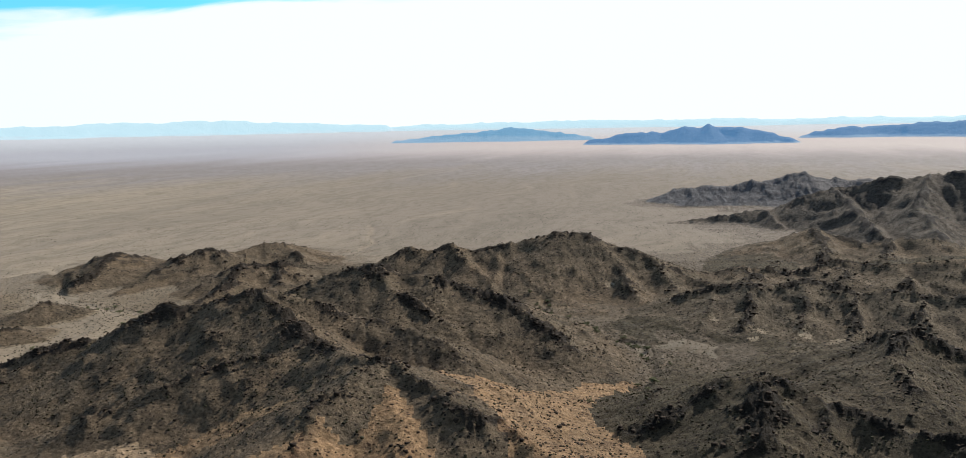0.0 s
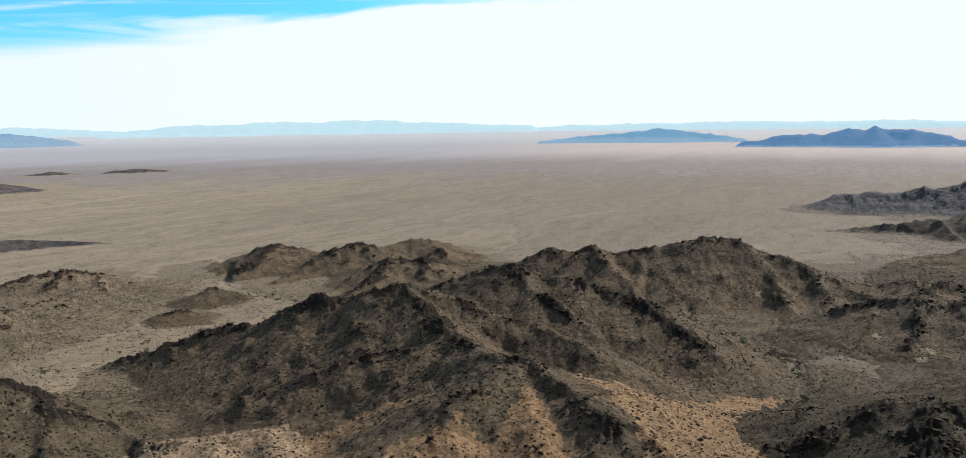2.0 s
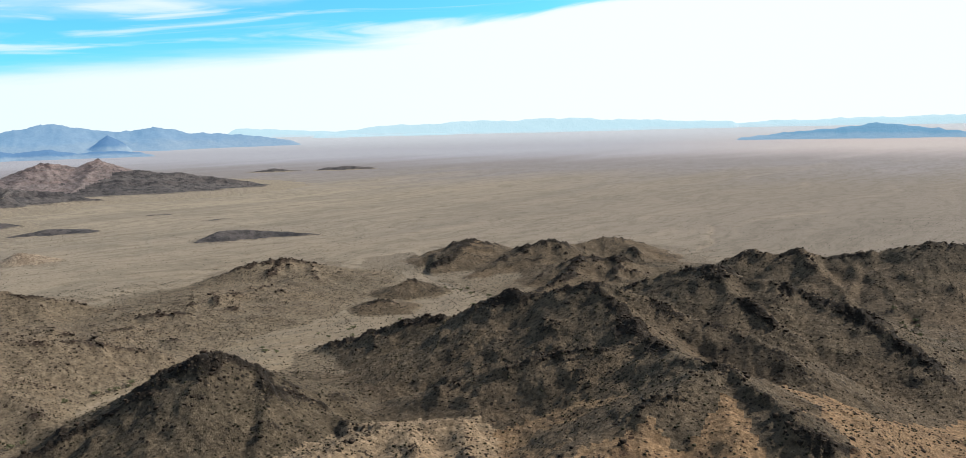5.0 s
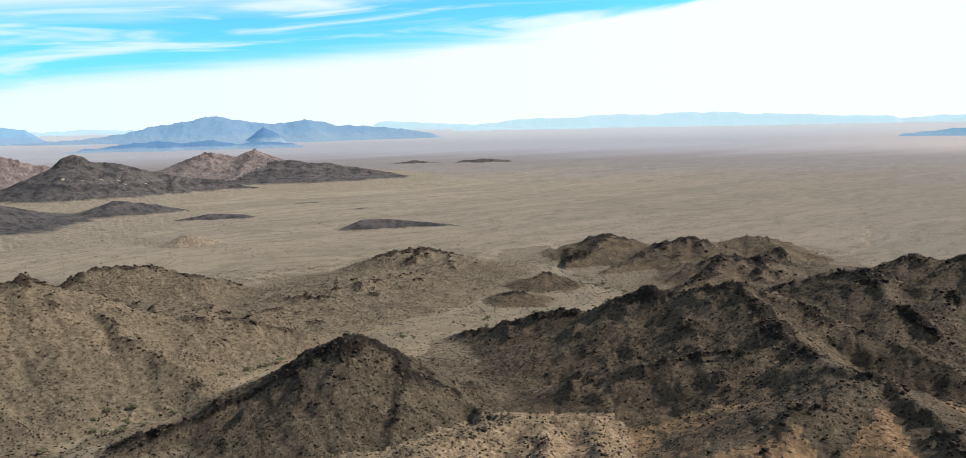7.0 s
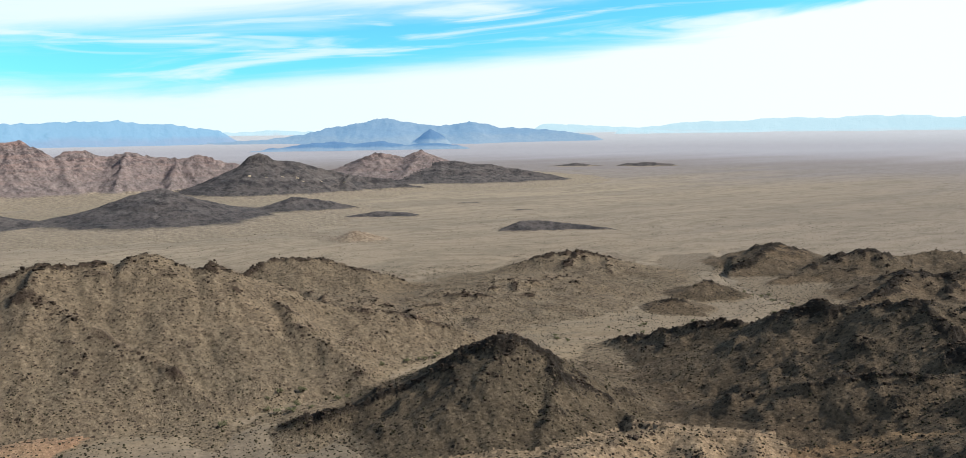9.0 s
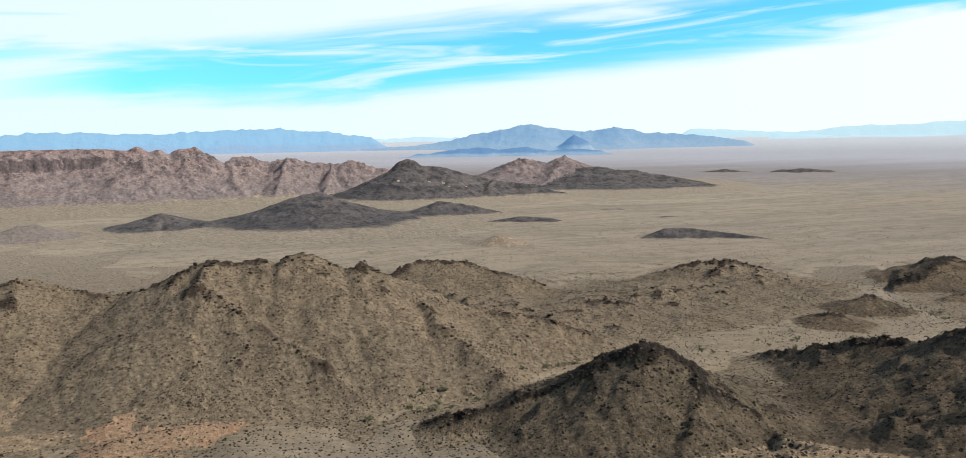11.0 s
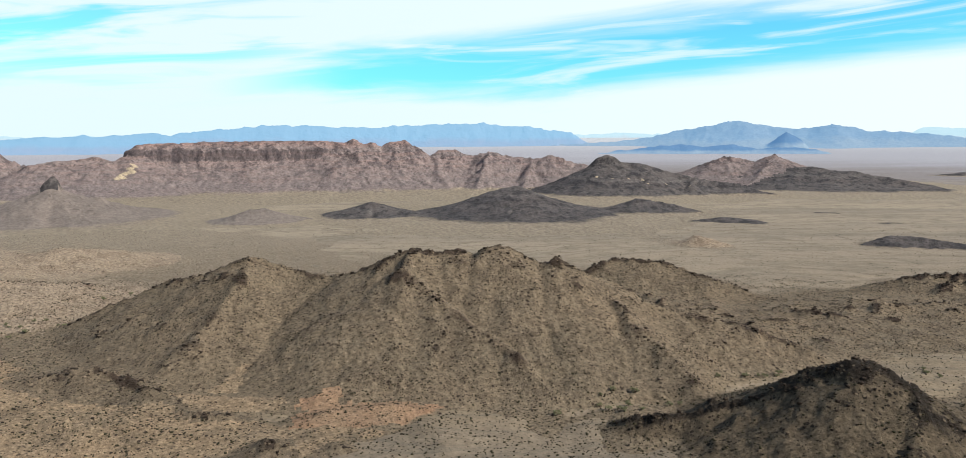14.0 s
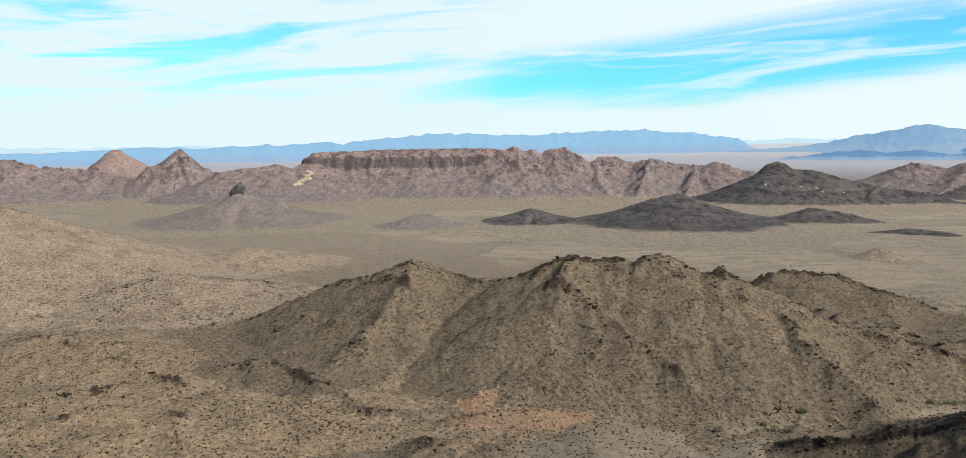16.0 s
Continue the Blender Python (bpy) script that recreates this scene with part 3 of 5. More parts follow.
hill("butte", "wide grey scree cone below a rock tower", "butte", "greyrock", 23, [
    [(99.9, 1191, 25.5), (98.8, 1201, 37.1), (97.9, 1203, 43.0), (97.0, 1199, 35.9), (95.7, 1191, 28.9), (94.8, 1182, 18.9), (92.1, 1167, 6.3)],
], 0.5, 1.6)
hill("butte", "dark blocky rock tower on a scree cone", "rock tower", "lava", 62, [
    [(98.4, 1204, 51.6), (98.1, 1205, 60.5), (97.8, 1205, 58.7), (97.6, 1204, 49.4)],
], 0.5, 1, "rock towers")
hill("butte", "small dark rock outcrop on a scree cone", "rock tower", "lava", 58, [
    [(95.7, 1193, 32.9), (95.3, 1194, 34.4), (95.0, 1193, 31.7)],
], 0.5, 1, "rock towers")
hill("mountain", "low grey mound in front of the cliffs", "mound", "greyrock", 20, [
    [(87.3, 1047, 4.6), (85.9, 1058, 15.4), (85.0, 1063, 16.3), (84.0, 1058, 10.7), (81.9, 1053, 3.1)],
], 0.4, 1.4, "dark mounds")
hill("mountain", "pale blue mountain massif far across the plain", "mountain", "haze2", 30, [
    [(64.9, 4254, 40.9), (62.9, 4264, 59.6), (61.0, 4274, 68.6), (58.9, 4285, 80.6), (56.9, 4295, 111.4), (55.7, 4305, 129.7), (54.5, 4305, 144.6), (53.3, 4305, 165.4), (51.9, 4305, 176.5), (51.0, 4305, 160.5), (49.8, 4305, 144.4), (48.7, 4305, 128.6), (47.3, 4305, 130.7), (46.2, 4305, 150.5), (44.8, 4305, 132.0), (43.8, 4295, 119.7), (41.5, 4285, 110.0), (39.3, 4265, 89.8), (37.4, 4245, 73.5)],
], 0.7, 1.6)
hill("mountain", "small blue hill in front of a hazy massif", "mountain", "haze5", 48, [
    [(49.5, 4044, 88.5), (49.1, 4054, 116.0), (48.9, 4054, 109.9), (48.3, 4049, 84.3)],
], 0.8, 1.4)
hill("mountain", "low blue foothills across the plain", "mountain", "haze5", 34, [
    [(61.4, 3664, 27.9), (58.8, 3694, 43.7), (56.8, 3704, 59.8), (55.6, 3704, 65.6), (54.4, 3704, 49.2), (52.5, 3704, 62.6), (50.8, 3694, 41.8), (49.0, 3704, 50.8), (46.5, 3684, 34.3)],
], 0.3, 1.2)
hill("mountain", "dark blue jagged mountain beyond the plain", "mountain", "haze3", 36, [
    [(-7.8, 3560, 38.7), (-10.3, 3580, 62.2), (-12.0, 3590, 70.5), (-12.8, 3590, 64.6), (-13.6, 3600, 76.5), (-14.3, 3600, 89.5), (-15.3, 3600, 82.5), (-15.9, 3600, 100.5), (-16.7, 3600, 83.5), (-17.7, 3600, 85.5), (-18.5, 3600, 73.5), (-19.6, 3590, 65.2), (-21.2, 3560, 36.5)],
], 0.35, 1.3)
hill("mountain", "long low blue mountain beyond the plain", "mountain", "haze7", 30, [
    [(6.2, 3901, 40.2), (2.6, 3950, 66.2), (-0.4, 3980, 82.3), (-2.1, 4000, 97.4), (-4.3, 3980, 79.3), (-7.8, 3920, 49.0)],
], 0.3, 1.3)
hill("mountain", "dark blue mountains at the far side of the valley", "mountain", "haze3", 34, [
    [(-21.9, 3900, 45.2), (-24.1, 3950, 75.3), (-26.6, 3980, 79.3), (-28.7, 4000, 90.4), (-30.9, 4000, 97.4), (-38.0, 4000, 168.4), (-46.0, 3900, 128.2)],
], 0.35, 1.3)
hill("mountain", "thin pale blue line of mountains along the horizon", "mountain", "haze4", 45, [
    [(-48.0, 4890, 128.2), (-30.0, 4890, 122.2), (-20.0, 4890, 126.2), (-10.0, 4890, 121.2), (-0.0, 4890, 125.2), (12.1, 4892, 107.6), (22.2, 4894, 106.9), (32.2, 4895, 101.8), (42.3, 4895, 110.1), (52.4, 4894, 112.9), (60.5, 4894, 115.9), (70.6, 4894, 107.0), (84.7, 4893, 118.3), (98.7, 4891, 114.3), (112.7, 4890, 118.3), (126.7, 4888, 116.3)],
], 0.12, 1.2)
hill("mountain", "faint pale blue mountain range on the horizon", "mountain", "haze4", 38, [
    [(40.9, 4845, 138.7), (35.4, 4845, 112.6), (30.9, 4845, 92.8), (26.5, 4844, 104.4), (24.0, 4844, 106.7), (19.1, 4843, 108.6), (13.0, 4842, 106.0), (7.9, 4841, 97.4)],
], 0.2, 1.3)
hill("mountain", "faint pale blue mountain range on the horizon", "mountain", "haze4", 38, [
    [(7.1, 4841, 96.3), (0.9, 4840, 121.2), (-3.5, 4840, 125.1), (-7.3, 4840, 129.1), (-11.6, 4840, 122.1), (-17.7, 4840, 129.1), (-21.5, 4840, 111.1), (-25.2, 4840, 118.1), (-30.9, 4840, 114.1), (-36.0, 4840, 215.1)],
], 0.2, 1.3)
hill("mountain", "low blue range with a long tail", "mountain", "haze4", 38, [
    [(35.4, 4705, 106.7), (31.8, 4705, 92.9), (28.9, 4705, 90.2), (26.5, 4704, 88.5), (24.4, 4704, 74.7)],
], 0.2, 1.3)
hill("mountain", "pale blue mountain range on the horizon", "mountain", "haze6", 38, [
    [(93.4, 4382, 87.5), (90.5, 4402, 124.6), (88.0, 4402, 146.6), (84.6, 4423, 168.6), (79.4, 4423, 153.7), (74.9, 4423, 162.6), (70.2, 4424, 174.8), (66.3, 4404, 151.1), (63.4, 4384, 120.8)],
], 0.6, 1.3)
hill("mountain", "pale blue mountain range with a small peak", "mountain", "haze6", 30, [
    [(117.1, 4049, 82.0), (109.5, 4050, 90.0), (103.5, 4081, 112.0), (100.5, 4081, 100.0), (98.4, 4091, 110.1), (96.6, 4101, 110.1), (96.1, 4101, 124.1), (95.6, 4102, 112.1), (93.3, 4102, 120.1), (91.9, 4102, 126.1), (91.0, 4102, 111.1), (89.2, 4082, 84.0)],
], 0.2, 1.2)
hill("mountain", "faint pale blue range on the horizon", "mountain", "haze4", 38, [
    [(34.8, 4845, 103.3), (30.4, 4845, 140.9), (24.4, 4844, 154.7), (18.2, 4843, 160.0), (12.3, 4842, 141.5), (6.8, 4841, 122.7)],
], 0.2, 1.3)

# ---- materials ----
def mat(name):
    m = bpy.data.materials.new(name)
    m.use_nodes = True
    nt = m.node_tree
    b = nt.nodes["Principled BSDF"]
    b.inputs["Roughness"].default_value = 0.95
    b.inputs["Specular IOR Level"].default_value = 0.15
    return m, nt, b


def node(nt, kind, **kw):
    n = nt.nodes.new(kind)
    for k, v in kw.items():
        n.inputs[k.replace("_", " ")].default_value = v
    return n


def tex_noise(nt, vec, scale, detail=5, rough=0.6):
    n = node(nt, "ShaderNodeTexNoise", Scale=scale, Detail=detail, Roughness=rough)
    nt.links.new(vec, n.inputs["Vector"])
    return n.outputs["Fac"]


def ramp(nt, fac, a, b):
    r = node(nt, "ShaderNodeMapRange")
    r.inputs[1].default_value, r.inputs[2].default_value = a, b
    nt.links.new(fac, r.inputs[0])
    return r.outputs[0]


def mix(nt, fac, a, b):
    m = nt.nodes.new("ShaderNodeMix")
    m.data_type = "RGBA"
    for sock, v in ((m.inputs[0], fac), (m.inputs[6], a), (m.inputs[7], b)):
        if hasattr(v, "is_output"):
            nt.links.new(v, sock)
        elif sock == m.inputs[0]:
            sock.default_value = v
        else:
            sock.default_value = (*v, 1)
    return m.outputs[2]


def calc(nt, op, a, b=0.0):
    m = nt.nodes.new("ShaderNodeMath")
    m.operation = op
    m.use_clamp = True
    for sock, v in zip(m.inputs, (a, b)):
        if hasattr(v, "is_output"):
            nt.links.new(v, sock)
        else:
            sock.default_value = v
    return m.outputs[0]


def specks(nt, pos, scale, share, size):
    """Scattered stones and tufts too small to build: dots of uneven size on a share of the cells."""
    v = nt.nodes.new("ShaderNodeTexVoronoi")
    v.inputs["Scale"].default_value = scale
    nt.links.new(pos, v.inputs["Vector"])
    sep = nt.nodes.new("ShaderNodeSeparateColor")
    nt.links.new(v.outputs["Color"], sep.inputs[0])
    some = link(nt, "LESS_THAN", sep.outputs[0], share)
    dot = link(nt, "LESS_THAN", v.outputs["Distance"], link(nt, "MULTIPLY", link(nt, "ADD", sep.outputs[1], 0.35), size))
    return link(nt, "MULTIPLY", some, dot)


def plain_soil(nt, pos):
    """The plain's soil: browner around the origin, paler with distance, cloud shade painted in."""
    sep = nt.nodes.new("ShaderNodeSeparateXYZ")
    nt.links.new(pos, sep.inputs[0])
    reach = link(nt, "POWER", link(nt, "ADD", link(nt, "MULTIPLY", sep.outputs[0], sep.outputs[0]), link(nt, "MULTIPLY", sep.outputs[1], sep.outputs[1])), 0.5)
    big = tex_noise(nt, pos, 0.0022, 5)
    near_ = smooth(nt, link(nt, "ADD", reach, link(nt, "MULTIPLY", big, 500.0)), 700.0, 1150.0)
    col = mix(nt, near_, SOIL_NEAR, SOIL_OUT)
    # cloud shade painted as darker soil, on the near right and over the eastern plain
    side = link(nt, "ADD", sep.outputs[0], link(nt, "MULTIPLY", big, 400.0))
    close = link(nt, "SUBTRACT", 1.0, smooth(nt, reach, 500.0, 900.0))
    col = mix(nt, calc(nt, "MULTIPLY", link(nt, "MULTIPLY", smooth(nt, side, 40.0, 340.0), close), 0.85), col, (0.12, 0.097, 0.073))
    east = link(nt, "MULTIPLY", smooth(nt, side, -900.0, 400.0), smooth(nt, reach, 450.0, 900.0))
    cloud_shade = link(nt, "MULTIPLY", east, link(nt, "SUBTRACT", 1.0, smooth(nt, reach, 1700.0, 2500.0)))
    col = mix(nt, calc(nt, "MULTIPLY", cloud_shade, 0.85), col, (0.205, 0.174, 0.152))
    return col, reach, big, east


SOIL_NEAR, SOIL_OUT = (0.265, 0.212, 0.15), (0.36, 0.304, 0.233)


def terrain_mat(name, soil, soil2, rock, stain, unit=1.0, rocky=0.5, bump=1.0, grain=0.75, strata=None, foot=None, talus=None, haze_glow=None):
    """Stony desert soil with rock where the slope is craggy. unit: size of the grain."""
    m, nt, b = mat(name)
    geo = nt.nodes.new("ShaderNodeNewGeometry")
    pos = geo.outputs["Position"]
    big = tex_noise(nt, pos, 0.012 / unit, 4)
    mid = tex_noise(nt, pos, 0.07 / unit, 7, 0.68)
    fine = tex_noise(nt, pos, 0.55 / unit, 7, 0.75)
    att = nt.nodes.new("ShaderNodeAttribute")
    att.attribute_name = "crag"
    lit = nt.nodes.new("ShaderNodeAttribute")
    lit.attribute_name = "pale"
    col = mix(nt, ramp(nt, big, 0.38, 0.62), soil, soil2)
    col = mix(nt, calc(nt, "MULTIPLY", ramp(nt, mid, 0.48, 0.62), 0.75), col, stain)
    # outcrops: ragged edges from the fine grain
    mask = link(nt, "ADD", att.outputs["Fac"], link(nt, "MULTIPLY", link(nt, "SUBTRACT", mid, 0.5), 1.6))
    mask = link(nt, "ADD", mask, link(nt, "MULTIPLY", link(nt, "SUBTRACT", fine, 0.5), 1.5))
    mask = ramp(nt, mask, 0.62 - 0.3 * rocky, 0.9 - 0.3 * rocky)
    col = mix(nt, calc(nt, "MULTIPLY", mask, 0.9), col, rock)
    pale = ramp(nt, link(nt, "ADD", lit.outputs["Fac"], link(nt, "MULTIPLY", link(nt, "SUBTRACT", fine, 0.5), 1.4)), 0.5, 0.75)
    # the foot of the slope runs out in the soil of the plain, on far ranges in painted haze
    low = nt.nodes.new("ShaderNodeAttribute")
    low.attribute_name = "foot"
    run = ramp(nt, link(nt, "ADD", low.outputs["Fac"], link(nt, "MULTIPLY", link(nt, "SUBTRACT", mid, 0.5), 1.6)), 0.3, 0.75)
    dots = 0.0
    ground = foot or plain_soil(nt, pos)[0]
    if not strata:
        col = mix(nt, calc(nt, "MULTIPLY", pale, 0.75), col, (0.46, 0.375, 0.27))
        col = mix(nt, run, col, ground)
    if unit < 1.5:
        dots = link(nt, "MAXIMUM", specks(nt, pos, 0.85 / unit, 0.5, 0.3), specks(nt, pos, 0.4 / unit, 0.4, 0.26))
        dots = link(nt, "MULTIPLY", dots, ramp(nt, link(nt, "ADD", mid, link(nt, "MULTIPLY", att.outputs["Fac"], 0.4)), 0.36, 0.56))
    col = mix(nt, calc(nt, "MULTIPLY", dots, 0.95 * min(1.0, 1.8 * grain)), col, tuple(0.75 * v for v in rock))
    light = specks(nt, pos, 0.6 / unit, 0.3, 0.3) if unit < 1.5 else 0.0
    col = mix(nt, calc(nt, "MULTIPLY", light, 0.55 * min(1.0, 1.8 * grain)), col, tuple(min(1.0, 1.45 * v) for v in soil2))
    dark = nt.nodes.new("ShaderNodeMix")
    dark.data_type, dark.blend_type = "RGBA", "MULTIPLY"
    dark.inputs[0].default_value = 1.0
    lo, hi = 0.8 - 0.6 * grain, 0.8 + 0.4 * grain
    tone = mix(nt, ramp(nt, fine, 0.36, 0.64), (lo, lo, lo), (hi, hi, hi))
    if unit < 1.5:
        grit = tex_noise(nt, pos, 2.2 / unit, 4, 0.7)
        bare = link(nt, "SUBTRACT", 1.0, link(nt, "MULTIPLY", run, 0.75))
        tone = mix(nt, calc(nt, "MULTIPLY", link(nt, "MULTIPLY", ramp(nt, grit, 0.5, 0.6), bare), 0.7), tone, (0.28, 0.272, 0.264))
    if strata:
        # level beds of rock, bent a little, broken by the grain
        sep = nt.nodes.new("ShaderNodeSeparateXYZ")
        nt.links.new(pos, sep.inputs[0])
        level = link(nt, "ADD", link(nt, "MULTIPLY", sep.outputs[2], 0.075), link(nt, "MULTIPLY", big, 3.0))
        vec = nt.nodes.new("ShaderNodeCombineXYZ")
        nt.links.new(level, vec.inputs[2])
        bed = tex_noise(nt, vec.outputs[0], 1.0, 3, 0.7)
        streaks = nt.nodes.new("ShaderNodeMapping")
        streaks.inputs["Scale"].default_value = (1, 1, 0.12)
        nt.links.new(pos, streaks.inputs["Vector"])
        flute = tex_noise(nt, streaks.outputs[0], 0.06, 5, 0.7)
        col = mix(nt, calc(nt, "MULTIPLY", ramp(nt, bed, 0.45, 0.62), 0.8), col, strata)
        col = mix(nt, calc(nt, "MULTIPLY", ramp(nt, flute, 0.48, 0.6), 0.75), col, rock)
        if talus:
            # smooth slopes of fallen stone below the cliffs
            scree = ramp(nt, link(nt, "ADD", sep.outputs[2], link(nt, "MULTIPLY", link(nt, "SUBTRACT", mid, 0.5), 90.0)), 58.0, 30.0)
            col = mix(nt, calc(nt, "MULTIPLY", scree, 0.7), col, talus)
        col = mix(nt, calc(nt, "MULTIPLY", pale, 0.9), col, (0.6, 0.5, 0.35))
        col = mix(nt, run, col, ground)
    up = nt.nodes.new("ShaderNodeSeparateXYZ")
    nt.links.new(geo.outputs["Normal"], up.inputs[0])
    wall = ramp(nt, link(nt, "ADD", up.outputs[2], link(nt, "MULTIPLY", link(nt, "SUBTRACT", fine, 0.5), 0.4)), 0.76, 0.56)
    col = mix(nt, calc(nt, "MULTIPLY", wall, 0.0 if haze_glow else 0.7), col, rock)
    nt.links.new(col, dark.inputs[6])
    nt.links.new(tone, dark.inputs[7])
    nt.links.new(dark.outputs[2], b.inputs["Base Color"])
    if haze_glow:
        # haze over the far ranges, painted in as an even bluish glow
        b.inputs["Emission Color"].default_value, b.inputs["Emission Strength"].default_value = (*haze_glow, 1), 1.0
    lump = link(nt, "ADD", fine, link(nt, "MULTIPLY", mid, 2.0))
    if unit < 1.5:
        lump = link(nt, "ADD", lump, link(nt, "MULTIPLY", grit, 0.3))
    bm_ = node(nt, "ShaderNodeBump", Strength=bump, Distance=1.3 * unit)
    nt.links.new(lump, bm_.inputs["Height"])
    nt.links.new(bm_.outputs[0], b.inputs["Normal"])
    return m


LOOKS = {
    "dark": terrain_mat("dark_brown_hillside", (0.180, 0.141, 0.097), (0.216, 0.160, 0.106), (0.032, 0.026, 0.022), (0.088, 0.070, 0.050)),
    # rusty gravel, its colour brightened for the sunlight on this spur
    "rust": terrain_mat("sunlit_rusty_gravel", (0.46, 0.295, 0.165), (0.37, 0.255, 0.152), (0.095, 0.054, 0.036), (0.26, 0.175, 0.108)),
    # olive slopes, with the cloud shade over them put into the colour
    "olive": terrain_mat("cloud_shaded_olive_hillside", (0.097, 0.081, 0.053), (0.122, 0.096, 0.063), (0.023, 0.019, 0.016), (0.065, 0.054, 0.037)),
    # brown stony soil, darkened to stand in for a cloud's shadow
    "pyramid": terrain_mat("cloud_shaded_brown_slope", (0.172, 0.138, 0.096), (0.200, 0.156, 0.107), (0.026, 0.021, 0.018), (0.108, 0.086, 0.062), rocky=0.6),
    "brown": terrain_mat("brown_hillside", (0.267, 0.215, 0.153), (0.310, 0.242, 0.169), (0.073, 0.051, 0.039), (0.194, 0.155, 0.112)),
    "tan": terrain_mat("sandy_hillside", (0.42, 0.326, 0.222), (0.49, 0.36, 0.235), (0.09, 0.067, 0.052), (0.31, 0.24, 0.166)),
    "orange": terrain_mat("orange_soil", (0.52, 0.3, 0.185), (0.46, 0.33, 0.22), (0.15, 0.11, 0.08), (0.42, 0.28, 0.185), rocky=0.2, grain=0.45),
    "pale": terrain_mat("pale_granite_slope", (0.45, 0.362, 0.27), (0.49, 0.392, 0.294), (0.19, 0.13, 0.1), (0.34, 0.26, 0.192)),
    "lava": terrain_mat("dark_lava", (0.101, 0.092, 0.095), (0.151, 0.133, 0.127), (0.038, 0.038, 0.046), (0.078, 0.076, 0.085), 3.0, grain=0.5, strata=(0.18, 0.165, 0.162)),
    "redrock": terrain_mat("reddish_rimrock", (0.29, 0.243, 0.242), (0.33, 0.264, 0.25), (0.08, 0.068, 0.076), (0.22, 0.185, 0.186), 3.0, grain=0.6, strata=(0.38, 0.25, 0.222), talus=(0.255, 0.219, 0.217)),
    "palerock": terrain_mat("pale_spire_rock", (0.34, 0.26, 0.24), (0.37, 0.27, 0.24), (0.22, 0.165, 0.155), (0.27, 0.21, 0.195), 3, grain=0.5),
    "greyrock": terrain_mat("grey_scree", (0.265, 0.228, 0.207), (0.29, 0.246, 0.222), (0.14, 0.12, 0.113), (0.225, 0.193, 0.177), 3, grain=0.4),
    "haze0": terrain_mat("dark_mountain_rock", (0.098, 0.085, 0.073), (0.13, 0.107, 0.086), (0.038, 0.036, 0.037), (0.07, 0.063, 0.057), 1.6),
    # far ranges: the haze of distance is mixed into these bluish colours
    "haze1": terrain_mat("hazed_lilac_rock", (0.15, 0.15, 0.165), (0.18, 0.175, 0.185), (0.09, 0.093, 0.108), (0.12, 0.122, 0.137), 5, grain=0.4),
    "haze2": terrain_mat("hazed_blue_grey_rock", (0.100, 0.110, 0.110), (0.120, 0.132, 0.132), (0.070, 0.077, 0.077), (0.085, 0.093, 0.093), 8, grain=0.35, bump=0.5, foot=(0.155, 0.145, 0.110), haze_glow=(0.115, 0.245, 0.41)),
    "haze3": terrain_mat("hazed_dark_blue_rock", (0.030, 0.050, 0.080), (0.036, 0.060, 0.096), (0.021, 0.035, 0.056), (0.025, 0.043, 0.068), 10, grain=0.25, bump=0.5, foot=(0.210, 0.240, 0.235), haze_glow=(0.06, 0.15, 0.285)),
    "haze5": terrain_mat("hazed_slate_blue_rock", (0.050, 0.080, 0.110), (0.060, 0.096, 0.132), (0.035, 0.056, 0.077), (0.043, 0.068, 0.093), 12, grain=0.2, bump=0.5, foot=(0.200, 0.225, 0.200), haze_glow=(0.07, 0.165, 0.32)),
    "haze6": terrain_mat("far_hazy_blue_rock", (0.060, 0.080, 0.100), (0.072, 0.096, 0.120), (0.042, 0.056, 0.070), (0.051, 0.068, 0.085), 30, grain=0.05, bump=0.5, foot=(0.088, 0.040, 0.040), haze_glow=(0.182, 0.363, 0.537)),
    "haze7": terrain_mat("hazed_pale_slate_rock", (0.040, 0.060, 0.090), (0.048, 0.072, 0.108), (0.028, 0.042, 0.063), (0.034, 0.051, 0.076), 12, grain=0.15, bump=0.5, foot=(0.167, 0.145, 0.141), haze_glow=(0.103, 0.245, 0.379)),
    "haze4": terrain_mat("farthest_hazed_pale_rock", (0.070, 0.080, 0.090), (0.084, 0.096, 0.108), (0.049, 0.056, 0.063), (0.060, 0.068, 0.076), 30, grain=0.03, bump=0.5, foot=(0.100, 0.040, 0.040), haze_glow=(0.4, 0.58, 0.66)),
}


